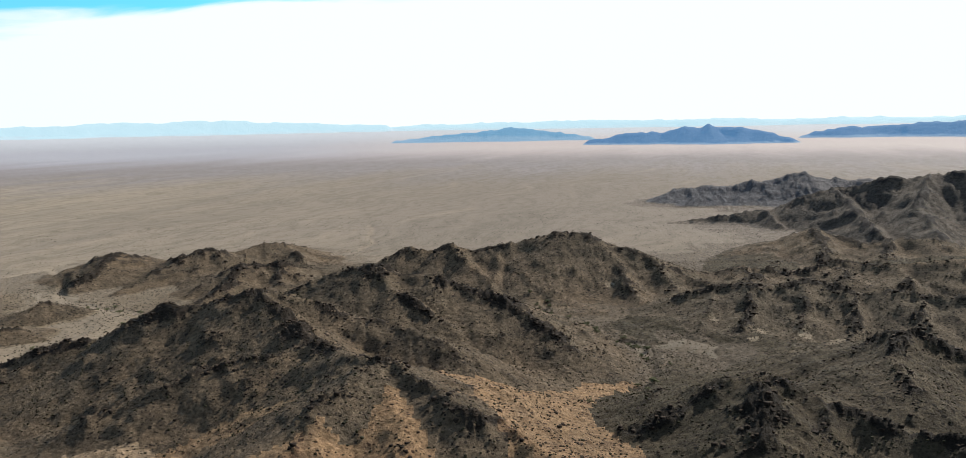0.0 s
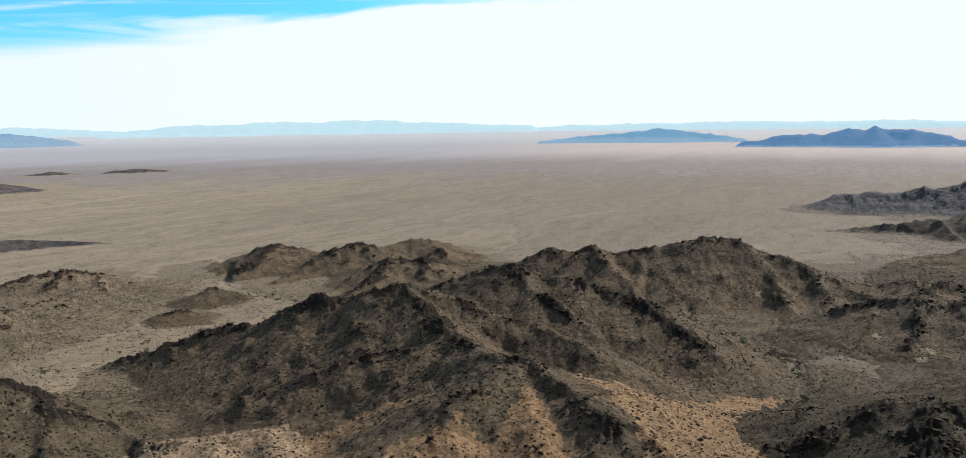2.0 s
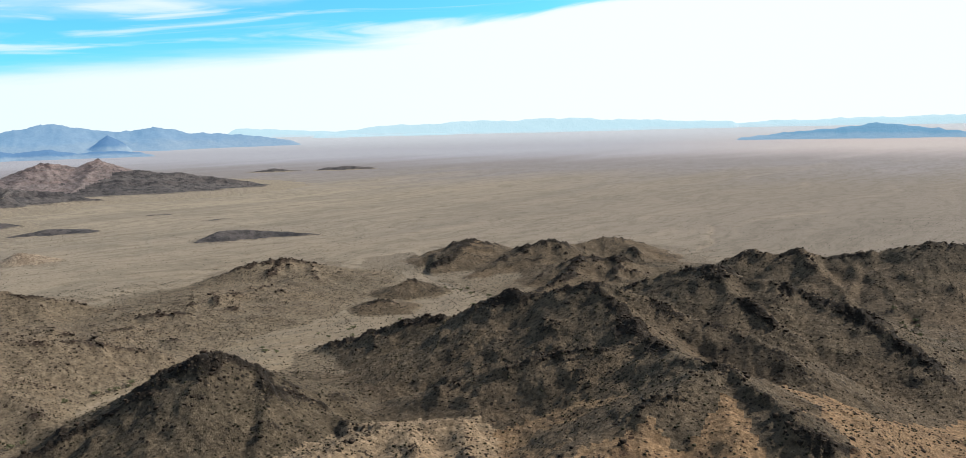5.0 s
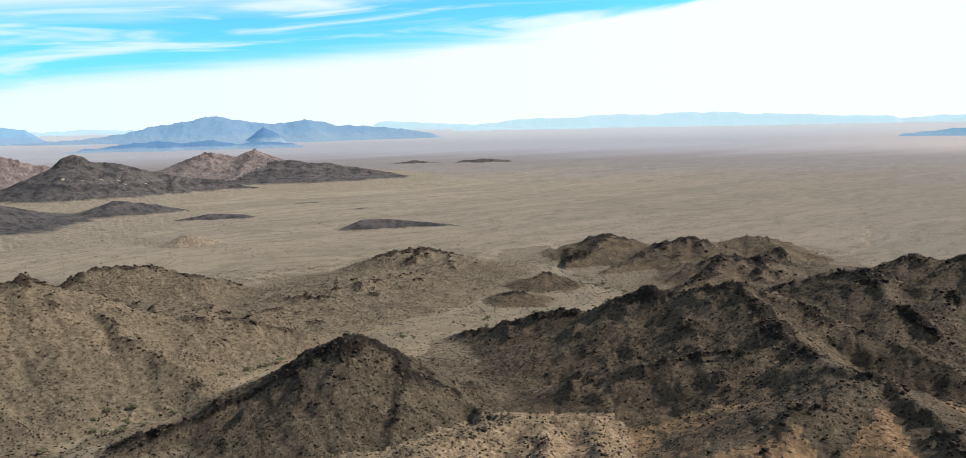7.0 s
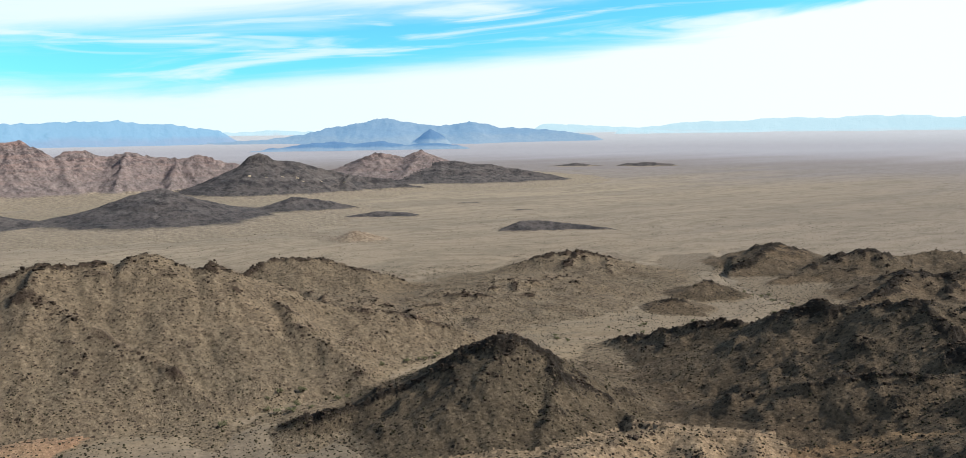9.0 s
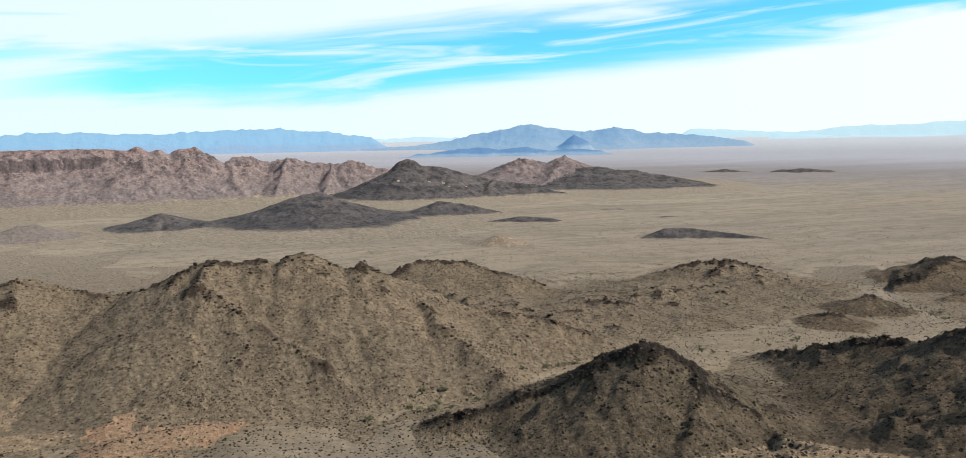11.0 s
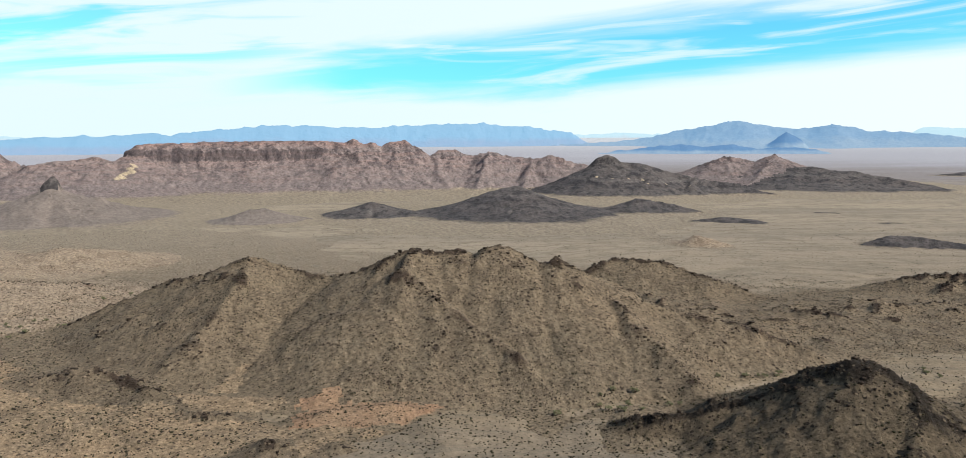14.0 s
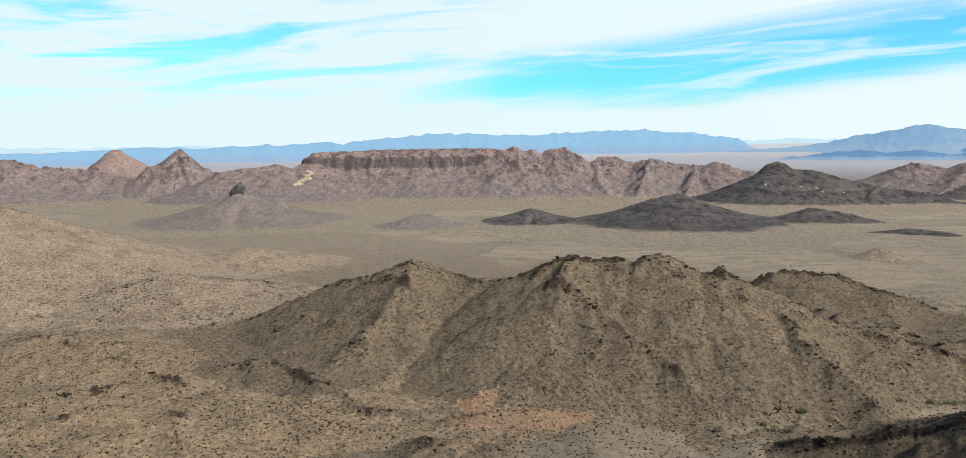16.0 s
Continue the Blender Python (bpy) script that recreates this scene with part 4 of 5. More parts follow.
def plain_mat():
    m, nt, b = mat("desert_plain")
    geo = nt.nodes.new("ShaderNodeNewGeometry")
    pos = geo.outputs["Position"]
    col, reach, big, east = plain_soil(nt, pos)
    # drainage lines wander over the fans
    warp = nt.nodes.new("ShaderNodeTexNoise")
    warp.inputs["Scale"].default_value, warp.inputs["Detail"].default_value = 0.004, 3
    nt.links.new(pos, warp.inputs["Vector"])
    off = nt.nodes.new("ShaderNodeVectorMath")
    off.operation = "MULTIPLY_ADD"
    off.inputs[1].default_value = (160, 160, 0)
    nt.links.new(warp.outputs["Color"], off.inputs[0])
    nt.links.new(pos, off.inputs[2])
    stretch = nt.nodes.new("ShaderNodeMapping")
    stretch.vector_type = "TEXTURE"
    stretch.inputs["Rotation"].default_value = (0, 0, radians(-17))
    stretch.inputs["Scale"].default_value = (1.0, 7.0, 1.0)
    nt.links.new(off.outputs[0], stretch.inputs["Vector"])
    band = tex_noise(nt, stretch.outputs[0], 0.006, 5, 0.6)
    streak = tex_noise(nt, stretch.outputs[0], 0.03, 6, 0.65)
    mid = tex_noise(nt, pos, 0.06, 7, 0.68)
    fine = tex_noise(nt, pos, 0.5, 7, 0.78)
    # haze painted into the plain by distance: lilac, then pale, then bluish
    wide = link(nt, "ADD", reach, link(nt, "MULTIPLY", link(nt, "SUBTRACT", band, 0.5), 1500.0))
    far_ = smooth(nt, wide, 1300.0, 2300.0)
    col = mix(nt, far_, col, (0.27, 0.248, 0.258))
    haze_pale = mix(nt, east, (0.42, 0.43, 0.49), (0.54, 0.48, 0.475))
    col = mix(nt, smooth(nt, link(nt, "ADD", reach, link(nt, "MULTIPLY", link(nt, "SUBTRACT", band, 0.5), 900.0)), 2300.0, 3500.0), col, haze_pale)
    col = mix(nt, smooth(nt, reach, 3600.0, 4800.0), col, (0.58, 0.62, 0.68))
    near_part = link(nt, "SUBTRACT", 1.0, smooth(nt, reach, 1700.0, 3300.0))
    col = mix(nt, calc(nt, "MULTIPLY", link(nt, "MULTIPLY", ramp(nt, band, 0.5, 0.6), link(nt, "SUBTRACT", 1.0, far_)), 0.45), col, (0.2, 0.172, 0.145))
    thin = ramp(nt, link(nt, "ABSOLUTE", link(nt, "SUBTRACT", streak, 0.5)), 0.035, 0.0)
    col = mix(nt, calc(nt, "MULTIPLY", link(nt, "MULTIPLY", thin, near_part), 0.6), col, (0.16, 0.14, 0.11))
    pale = ramp(nt, streak, 0.58, 0.7)
    col = mix(nt, calc(nt, "MULTIPLY", link(nt, "MULTIPLY", pale, near_part), 0.4), col, (0.36, 0.3, 0.225))
    col = mix(nt, calc(nt, "MULTIPLY", link(nt, "MULTIPLY", ramp(nt, mid, 0.52, 0.66), near_part), 0.5), col, (0.15, 0.122, 0.088))
    dots = link(nt, "MAXIMUM", specks(nt, pos, 0.42, 0.4, 0.24), specks(nt, pos, 0.16, 0.3, 0.2))
    dots = link(nt, "MULTIPLY", dots, ramp(nt, mid, 0.36, 0.58))
    col = mix(nt, calc(nt, "MULTIPLY", dots, 0.65), col, (0.09, 0.078, 0.052))
    att = nt.nodes.new("ShaderNodeAttribute")
    att.attribute_name = "wash"
    bed = ramp(nt, link(nt, "ADD", att.outputs["Fac"], link(nt, "MULTIPLY", link(nt, "SUBTRACT", fine, 0.5), 1.2)), 0.55, 0.8)
    col = mix(nt, calc(nt, "MULTIPLY", bed, 0.6), col, (0.31, 0.255, 0.195))
    tone = mix(nt, ramp(nt, fine, 0.36, 0.64), (0.57, 0.57, 0.56), (0.97, 0.97, 0.97))
    dark = nt.nodes.new("ShaderNodeMix")
    dark.data_type, dark.blend_type = "RGBA", "MULTIPLY"
    dark.inputs[0].default_value = 1.0
    nt.links.new(col, dark.inputs[6])
    nt.links.new(tone, dark.inputs[7])
    nt.links.new(dark.outputs[2], b.inputs["Base Color"])
    bm_ = node(nt, "ShaderNodeBump", Strength=0.5, Distance=0.8)
    nt.links.new(fine, bm_.inputs["Height"])
    nt.links.new(bm_.outputs[0], b.inputs["Normal"])
    return m


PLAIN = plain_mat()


def leaf_mat(name, a, c):
    m, nt, b = mat(name)
    isl = nt.nodes.new("ShaderNodeNewGeometry").outputs["Random Per Island"]
    pos = nt.nodes.new("ShaderNodeNewGeometry").outputs["Position"]
    col = mix(nt, isl, a, c)
    col = mix(nt, calc(nt, "MULTIPLY", ramp(nt, tex_noise(nt, pos, 4.0, 3), 0.4, 0.6), 0.5), col, tuple(v * 0.45 for v in a))
    nt.links.new(col, b.inputs["Base Color"])
    return m


SHRUB = leaf_mat("dry_shrub", (0.026, 0.025, 0.015), (0.055, 0.049, 0.028))
TREE_LEAF = leaf_mat("pale_desert_foliage", (0.12, 0.125, 0.065), (0.17, 0.17, 0.1))
BARK = terrain_mat("grey_bark", (0.14, 0.115, 0.085), (0.16, 0.13, 0.1), (0.1, 0.08, 0.06), (0.11, 0.09, 0.07), 0.05)
ROCK = terrain_mat("varnished_rock", (0.075, 0.056, 0.043), (0.11, 0.078, 0.056), (0.035, 0.028, 0.024), (0.05, 0.039, 0.032), 0.6, 0.6)

# ---- weathering of the near hills, on a square grid ----
CELL = 2.4
GX, GY = np.arange(-1020, 640, CELL), np.arange(-420, 1020, CELL)
XX, YY = np.meshgrid(GX, GY)
NEAR = [h for h in HILLS if min(math.hypot(p[0], p[1]) for s in h["spines"] for p in s) < 900]
FAR = [h for h in HILLS if h not in NEAR]


def near_floor(x, y):
    d = np.hypot(x, y)
    z = 16 * np.exp(-((d / 185) ** 2)) + 5.0 * np.clip(fbm(x, y, 110, 5, 0.55, 3.0) + 0.1, -0.25, 1) * np.clip(1.9 - d / 330, 0.0, 1) + 0.8 * fbm(x, y, 60, 3, 0.5, 33.0) * np.clip(1.6 - d / 1000, 0.25, 1)
    return z + 0.25 * fbm(x, y, 14, 3, 0.5, 8.0)


def overlay(hills, x, y):
    top, owner = np.full(x.shape, -60.0), np.zeros(x.shape, int)
    for k, h in enumerate(hills):
        r = rise(h, x, y)
        # blend where two hills meet
        both = np.maximum(top, r) + 1.2 * np.exp(-np.abs(top - r) / 2.5) * (np.minimum(top, r) > 1)
        owner = np.where(r > top, k, owner)
        top = both
    return top, owner


def weather(z, steps=7, power=0.006):
    """Rills and gullies: water runs to the lowest neighbour and cuts by flow and slope."""
    ny, nx = z.shape
    idx = np.arange(ny * nx).reshape(ny, nx)
    z = z.copy()
    for step in range(steps):
        low, rec = np.zeros_like(z), idx.copy()
        for dy in (-1, 0, 1):
            for dx in (-1, 0, 1):
                if dx or dy:
                    nb = np.roll(np.roll(z, -dy, 0), -dx, 1)
                    fall = (z - nb) / math.hypot(dx, dy)
                    better = fall > low
                    low = np.where(better, fall, low)
                    rec = np.where(better, np.roll(np.roll(idx, -dy, 0), -dx, 1), rec)
        flat = z.ravel()
        order = np.argsort(-flat)
        order = order[flat[order] > 1.0]
        area = [1.0] * flat.size
        to = rec.ravel().tolist()
        seq = order.tolist()
        for i in seq:
            if to[i] != i:
                area[to[i]] += area[i]
        flow = power * np.maximum(np.sqrt(np.minimum(np.array(area), 300.0)) - 1.8, 0)
        flow = flow.tolist()
        zl = flat.tolist()
        for i in reversed(seq):
            j = to[i]
            if j != i:
                zl[i] = (zl[i] + flow[i] * zl[j]) / (1 + flow[i])
        z = np.array(zl).reshape(ny, nx)
        z[1:-1, 1:-1] += 0.008 * (z[:-2, 1:-1] + z[2:, 1:-1] + z[1:-1, :-2] + z[1:-1, 2:] - 4 * z[1:-1, 1:-1])
    return z


# ---- washes: (bearing, range) along each, half width ----
WASHES = [
    ([(-11, 287), (-12, 354), (-11.1, 388), (-7, 407), (-3.7, 441), (-4.6, 476), (-2.1, 520)], 1.5),
    ([(62.5, 306), (59.3, 315), (54.7, 328), (49.5, 358), (45.9, 384), (39.6, 408), (33.3, 427), (24.2, 488), (23, 512), (27.2, 556), (28.1, 595), (28.5, 649), (28.6, 732)], 2.0),
    ([(49.2, 608), (46.6, 629), (42.2, 682), (38.6, 742), (35.1, 777)], 3.0),
    ([(12, 649), (10.2, 691), (8, 759), (8, 900)], 3.0),
    ([(109.9, 606), (109, 557), (104.3, 552), (99.3, 479), (98.4, 519), (96.8, 553), (90.4, 580)], 1.6),
]


def wash_mask(x, y, widen=1.0):
    best = np.zeros(x.shape)
    m = np.hypot(x, y) < 1000
    xs, ys = x[m], y[m]
    xs, ys = xs + 9 * fbm(xs, ys, 45, 3, 0.5, 12.0), ys + 9 * fbm(xs, ys, 45, 3, 0.5, 13.0)
    b_ = np.zeros(xs.shape)
    for pts, half in WASHES:
        p = [at(b, r, 0) for b, r in pts]
        for (x0, y0, _), (x1, y1, _) in zip(p[:-1], p[1:]):
            dx, dy = x1 - x0, y1 - y0
            k = np.clip(((xs - x0) * dx + (ys - y0) * dy) / (dx * dx + dy * dy), 0, 1)
            d = np.hypot(xs - x0 - k * dx, ys - y0 - k * dy)
            b_ = np.maximum(b_, np.clip(1.5 - d / (half * widen), 0, 1))
    best[m] = b_
    return best


wx, wy = XX + 4 * fbm(XX, YY, 45, 3, 0.5, 1.0), YY + 4 * fbm(XX, YY, 45, 3, 0.5, 2.0)
RAW, OWNER = overlay(NEAR, wx, wy)
# the washes cut through the low rises
BED = wash_mask(XX, YY, 1.7) * np.clip((5 - RAW) / 4, 0, 1)
RAW = RAW * (1 - BED) - 1.0 * BED
ROUGH = np.array([h["rough"] for h in NEAR])[OWNER]
part_h = np.clip(RAW / 9, 0, 1)
SHAPED = RAW + part_h * ROUGH * (2.2 * (ridged(XX, YY, 58, 4, 0.55, 4.0) - 0.5) + 1.8 * fbm(XX, YY, 26, 5, 0.6, 5.0))
CUT = weather(SHAPED)
CUT = np.where(RAW > 0, np.maximum(CUT, RAW * 0.45), RAW)
# outcrops follow tilted beds that strike across the hills
BX, BY = (XX * 0.82 + YY * 0.57) / 75, (YY * 0.82 - XX * 0.57) / 24
CURVE = np.zeros_like(CUT)
CURVE[3:-3, 3:-3] = CUT[3:-3, 3:-3] - 0.25 * (CUT[:-6, 3:-3] + CUT[6:, 3:-3] + CUT[3:-3, :-6] + CUT[3:-3, 6:])


def crest_reach(x, y):
    """Nearness to the main crests, where the bare rock stands out."""
    best = np.zeros(x.shape)
    for h in NEAR:
        if h["rough"] < 0.85 or h["slope"] < 20:
            continue
        share = 1.0 if h["look"] in ("dark", "olive", "pyramid") else 0.45
        for s in h["spines"][:2]:
            for (x0, y0, _), (x1, y1, _) in zip(s[:-1], s[1:]):
                dx, dy = x1 - x0, y1 - y0
                k = np.clip(((x - x0) * dx + (y - y0) * dy) / (dx * dx + dy * dy + 1e-9), 0, 1)
                best = np.maximum(best, share * np.exp(-(((x - x0 - k * dx) ** 2 + (y - y0 - k * dy) ** 2) / 64.0)))
    return best


CREST = crest_reach(wx, wy) * np.clip(0.55 + 1.8 * fbm(XX, YY, 30, 3, 0.5, 44.0), 0, 1)
CRAG = np.clip(part_h * 0.75 * CREST + part_h * ROUGH * (0.6 * np.clip(CURVE, -1.2, 1.2) + 1.1 * (ridged(BX, BY, 1.0, 4, 0.62, 11.0) - 0.62) + 0.5 * fbm(XX, YY, 90, 2, 0.5, 14.0)), 0, 1)


def sample(field, x, y):
    """Smooth look-up in a field of the square grid."""
    u, v = (x - GX[0]) / CELL, (y - GY[0]) / CELL
    u, v = np.clip(u, 1, len(GX) - 3.001), np.clip(v, 1, len(GY) - 3.001)
    i, j = u.astype(int), v.astype(int)
    a, b = u - i, v - j

    def w(t):
        return (-0.5 * t + t * t - 0.5 * t ** 3, 1 - 2.5 * t * t + 1.5 * t ** 3, 0.5 * t + 2 * t * t - 1.5 * t ** 3, -0.5 * t * t + 0.5 * t ** 3)

    wa, wb = w(a), w(b)
    return sum(wb[n] * sum(wa[m_] * field[j + n - 1, i + m_ - 1] for m_ in range(4)) for n in range(4))


def inside(x, y):
    return (x > GX[2]) & (x < GX[-3]) & (y > GY[2]) & (y < GY[-3])


def near_surface(x, y):
    z, crag = sample(CUT, x, y), np.clip(sample(CRAG, x, y), 0, 1)
    on = np.clip((z - 1) / 6, 0, 1)
    detail = on * (0.7 * fbm(x, y, 8, 4, 0.65, 6.0) + crag * 4.2 * (ridged(x, y, 10, 4, 0.65, 7.0) - 0.35))
    return z + detail, crag


PALE = [(44.4, 550, 5), (44.1, 540, 4), (40.7, 583, 4), (42.2, 525, 4), (43.2, 520, 3), (61.5, 1445, 4), (60.4, 1438, 4), (59.3, 1444, 4), (58.3, 1450, 4), (57.9, 1437, 4), (56.7, 1445, 4), (55.1, 1448, 4), (93.2, 1642, 9), (93.4, 1626, 11), (93.7, 1606, 13), (94.0, 1591, 11), (93.3, 1612, 10), (94.3, 1581, 8), (-16.5, 425, 3), (-19.5, 412, 5), (-19.2, 400, 4), (-22.5, 408, 5), (-24.5, 405, 5), (-9.2, 500, 4)]


def pale_spots(x, y):
    """Bare pale scars and tuff on the slopes."""
    best = np.zeros(x.shape)
    for b, r, size in PALE:
        px, py, _ = at(b, r, 0)
        best = np.maximum(best, np.exp(-(((x - px) ** 2 + (y - py) ** 2) / size ** 2)))
    return best


def grid_mesh(name, verts, rows, cols, keep=None):
    """A mesh from a rows x cols lattice of points, with only the kept faces."""
    q = np.arange(rows * cols).reshape(rows, cols)
    faces = np.stack([q[:-1, :-1], q[:-1, 1:], q[1:, 1:], q[1:, :-1]], -1).reshape(-1, 4)
    if keep is not None:
        faces = faces[keep]
    used, inv = np.unique(faces, return_inverse=True)
    me = bpy.data.meshes.new(name)
    v = verts[used]
    n = len(faces)
    me.vertices.add(len(v))
    me.vertices.foreach_set("co", v.astype(np.float32).ravel())
    me.loops.add(n * 4)
    me.loops.foreach_set("vertex_index", inv.reshape(-1).astype(np.int32))
    me.polygons.add(n)
    me.polygons.foreach_set("loop_start", np.arange(0, n * 4, 4, dtype=np.int32))
    me.update(calc_edges=True)
    me.polygons.foreach_set("use_smooth", np.ones(n, bool))
    return me, used


def add_field(me, name, values):
    a = me.attributes.new(name, "FLOAT", "POINT")
    a.data.foreach_set("value", np.asarray(values, np.float32))


# ---- the ground, one sheet to the horizon ----
def ground_height(x, y):
    d = np.hypot(x, y)
    z = plain(x, y) + near_floor(x, y)
    return z - 0.9 * wash_mask(x, y) * (d < 1500)


def make_ground():
    az = np.radians(np.concatenate([np.arange(-38, 120, 0.25), np.linspace(120, 322, 82)]))
    rr = np.concatenate([[0.02, 10, 25, 45, 65, 85], np.exp(np.arange(math.log(100), math.log(4960), 0.0085))])
    A, R = np.meshgrid(az, rr)
    x, y = -R * np.sin(A), R * np.cos(A)
    z = ground_height(x, y)
    verts = np.stack([x, y, z], -1).reshape(-1, 3)
    me, used = grid_mesh("ground", verts, *x.shape)
    add_field(me, "wash", wash_mask(x, y).ravel()[used])
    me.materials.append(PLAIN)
    ob = new("ground", me)
    tagged(ob, "pale brown gravelly desert floor with dry washes and scrub", "ground", kind="structure")


make_ground()


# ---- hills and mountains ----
# looks whose lower slopes fade upwards out of painted haze
HAZE_FADED = ("haze2", "haze5", "haze6", "haze7")


def make_hills():
    az = np.radians(np.arange(-40, 122, 0.125))
    rr = np.concatenate([np.exp(np.arange(math.log(125), math.log(1340), 0.0053)), np.exp(np.arange(math.log(1340), math.log(1760), 0.0026)), np.exp(np.arange(math.log(1760), math.log(4960), 0.0053))])
    A, R = np.meshgrid(az, rr)
    x, y = -R * np.sin(A), R * np.cos(A)
    shape = x.shape
    floor = ground_height(x, y)
    z, crag, owner = np.full(shape, -60.0), np.zeros(shape), np.zeros(shape, int)
    m = (R < 1000) & inside(x, y)
    z[m], crag[m] = near_surface(x[m], y[m])
    gi, gj = np.rint((x[m] - GX[0]) / CELL).astype(int), np.rint((y[m] - GY[0]) / CELL).astype(int)
    owner[m] = OWNER[gj, gi]
    m = R > 850
    for k, h in enumerate(FAR):
        lo = min(math.hypot(p[0], p[1]) for s in h["spines"] for p in s)
        hi = max(math.hypot(p[0], p[1]) for s in h["spines"] for p in s)
        b = [math.degrees(math.atan2(-p[0], p[1])) for s in h["spines"] for p in s]
        mm = m & (R > lo * 0.75) & (R < hi * 1.3) & (A > radians(min(b) - 14)) & (A < radians(max(b) + 14))
        xs, ys = x[mm], y[mm]
        s = lo / 1100
        r = rise(h, xs + 5 * s * fbm(xs, ys, 40 * s, 3, 0.5, 20.0), ys + 5 * s * fbm(xs, ys, 40 * s, 3, 0.5, 21.0))
        ht = np.clip((r - floor[mm]) / (14 * s), 0, 1)
        cr = ridged(xs, ys, 52 * s, 5, 0.55, 22.0 + k)
        cf = ridged(xs, ys, 17 * s, 4, 0.6, 60.0 + k)
        r = r + ht * s * h["rough"] * (6.0 * (cr - 0.5) + 3.5 * (cf - 0.5))
        if h["cliff"]:
            r = cliffs(r, h["cliff"])
            r = r + ht * 2.5 * fbm(xs, ys, 16, 3, 0.6, 40.0)
        old = z[mm]
        up = r > old
        z[mm] = np.where(up, r, old)
        own = owner[mm]
        own[up] = len(NEAR) + k
        owner[mm] = own
        # dark crag colour, which also paints in the shade of the relief
        c = crag[mm]
        c[up] = np.clip(ht * (1.2 * cr + 2.2 * cf - 1.75), 0, 1)[up]
        crag[mm] = c
    z = z - 0.35
    face_own = owner[:-1, :-1].ravel()
    above = z > floor - 0.25
    keep_any = (above[:-1, :-1] | above[1:, :-1] | above[:-1, 1:] | above[1:, 1:]).ravel()
    verts = np.stack([x, y, np.maximum(z, floor - 6)], -1).reshape(-1, 3)
    for k, h in enumerate(NEAR + FAR):
        keep = keep_any & (face_own == k)
        if keep.sum() < 4:
            continue
        me, used = grid_mesh(h["name"], verts, *shape, keep)
        base = verts[used].mean(0)
        base[2] = floor.ravel()[used].min()
        me.transform(Matrix.Translation(-Vector(base)))
        add_field(me, "crag", crag.ravel()[used])
        over = (verts[used][:, 2] - floor.ravel()[used]) / (0.3 + (0.06 if k < len(NEAR) else 0.28 if h["look"] in HAZE_FADED else 0.075) * max(p[2] for s in h["spines"] for p in s))
        add_field(me, "foot", np.clip(1.25 - over, 0, 1))
        add_field(me, "pale", pale_spots(verts[used][:, 0], verts[used][:, 1]))
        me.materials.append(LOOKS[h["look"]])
        ob = new(h["name"], me)
        ob.location = base
        h["object"] = ob
        tagged(ob, h["label"], h["category"], h["group"])


make_hills()


# ---- loose things on the slopes: boulders, shrubs, wash trees ----
def surface(x, y):
    g = ground_height(x, y)
    z, crag = near_surface(x, y)
    ok = inside(x, y) & (z - 0.35 > g)
    return np.where(ok, z - 0.35, g), np.where(ok, crag, 0.0)


def scatter(count, r0, r1, b0=-36, b1=118, seed=1):
    r_ = np.random.default_rng(seed)
    r = np.sqrt(r_.uniform(r0 * r0, r1 * r1, count))
    b = np.radians(r_.uniform(b0, b1, count))
    return -r * np.sin(b), r * np.cos(b), r_


def soup(name, shapes, x, y, z, size, flat, r_, material, seed=0):
    """One mesh of many small copies of the shapes, each turned, scaled and sunk a little."""
    me = bpy.data.meshes.new(name)
    pick = r_.integers(0, len(shapes), len(x))
    vs, fs, n = [], [], 0
    for k, (v, f) in enumerate(shapes):
        m = pick == k
        c = int(m.sum())
        a = r_.uniform(0, 2 * math.pi, c)
        sx = size[m] * r_.uniform(0.75, 1.3, c)
        sy = size[m] * r_.uniform(0.75, 1.3, c)
        px = v[None, :, 0] * sx[:, None]
        py = v[None, :, 1] * sy[:, None]
        pz = v[None, :, 2] * (size[m] * flat[m])[:, None]
        co, si = np.cos(a)[:, None], np.sin(a)[:, None]
        vs.append(np.stack([px * co - py * si + x[m][:, None], px * si + py * co + y[m][:, None], pz + z[m][:, None]], -1).reshape(-1, 3))
        fs.append((f[None] + (np.arange(c) * len(v))[:, None, None] + n).reshape(-1, 3))
        n += c * len(v)
    v, f = np.concatenate(vs), np.concatenate(fs)
    me.vertices.add(len(v))
    me.vertices.foreach_set("co", v.astype(np.float32).ravel())
    me.loops.add(len(f) * 3)
    me.loops.foreach_set("vertex_index", f.astype(np.int32).ravel())
    me.polygons.add(len(f))
    me.polygons.foreach_set("loop_start", np.arange(0, len(f) * 3, 3, dtype=np.int32))
    me.update(calc_edges=True)
    me.materials.append(material)
    return new(name, me)


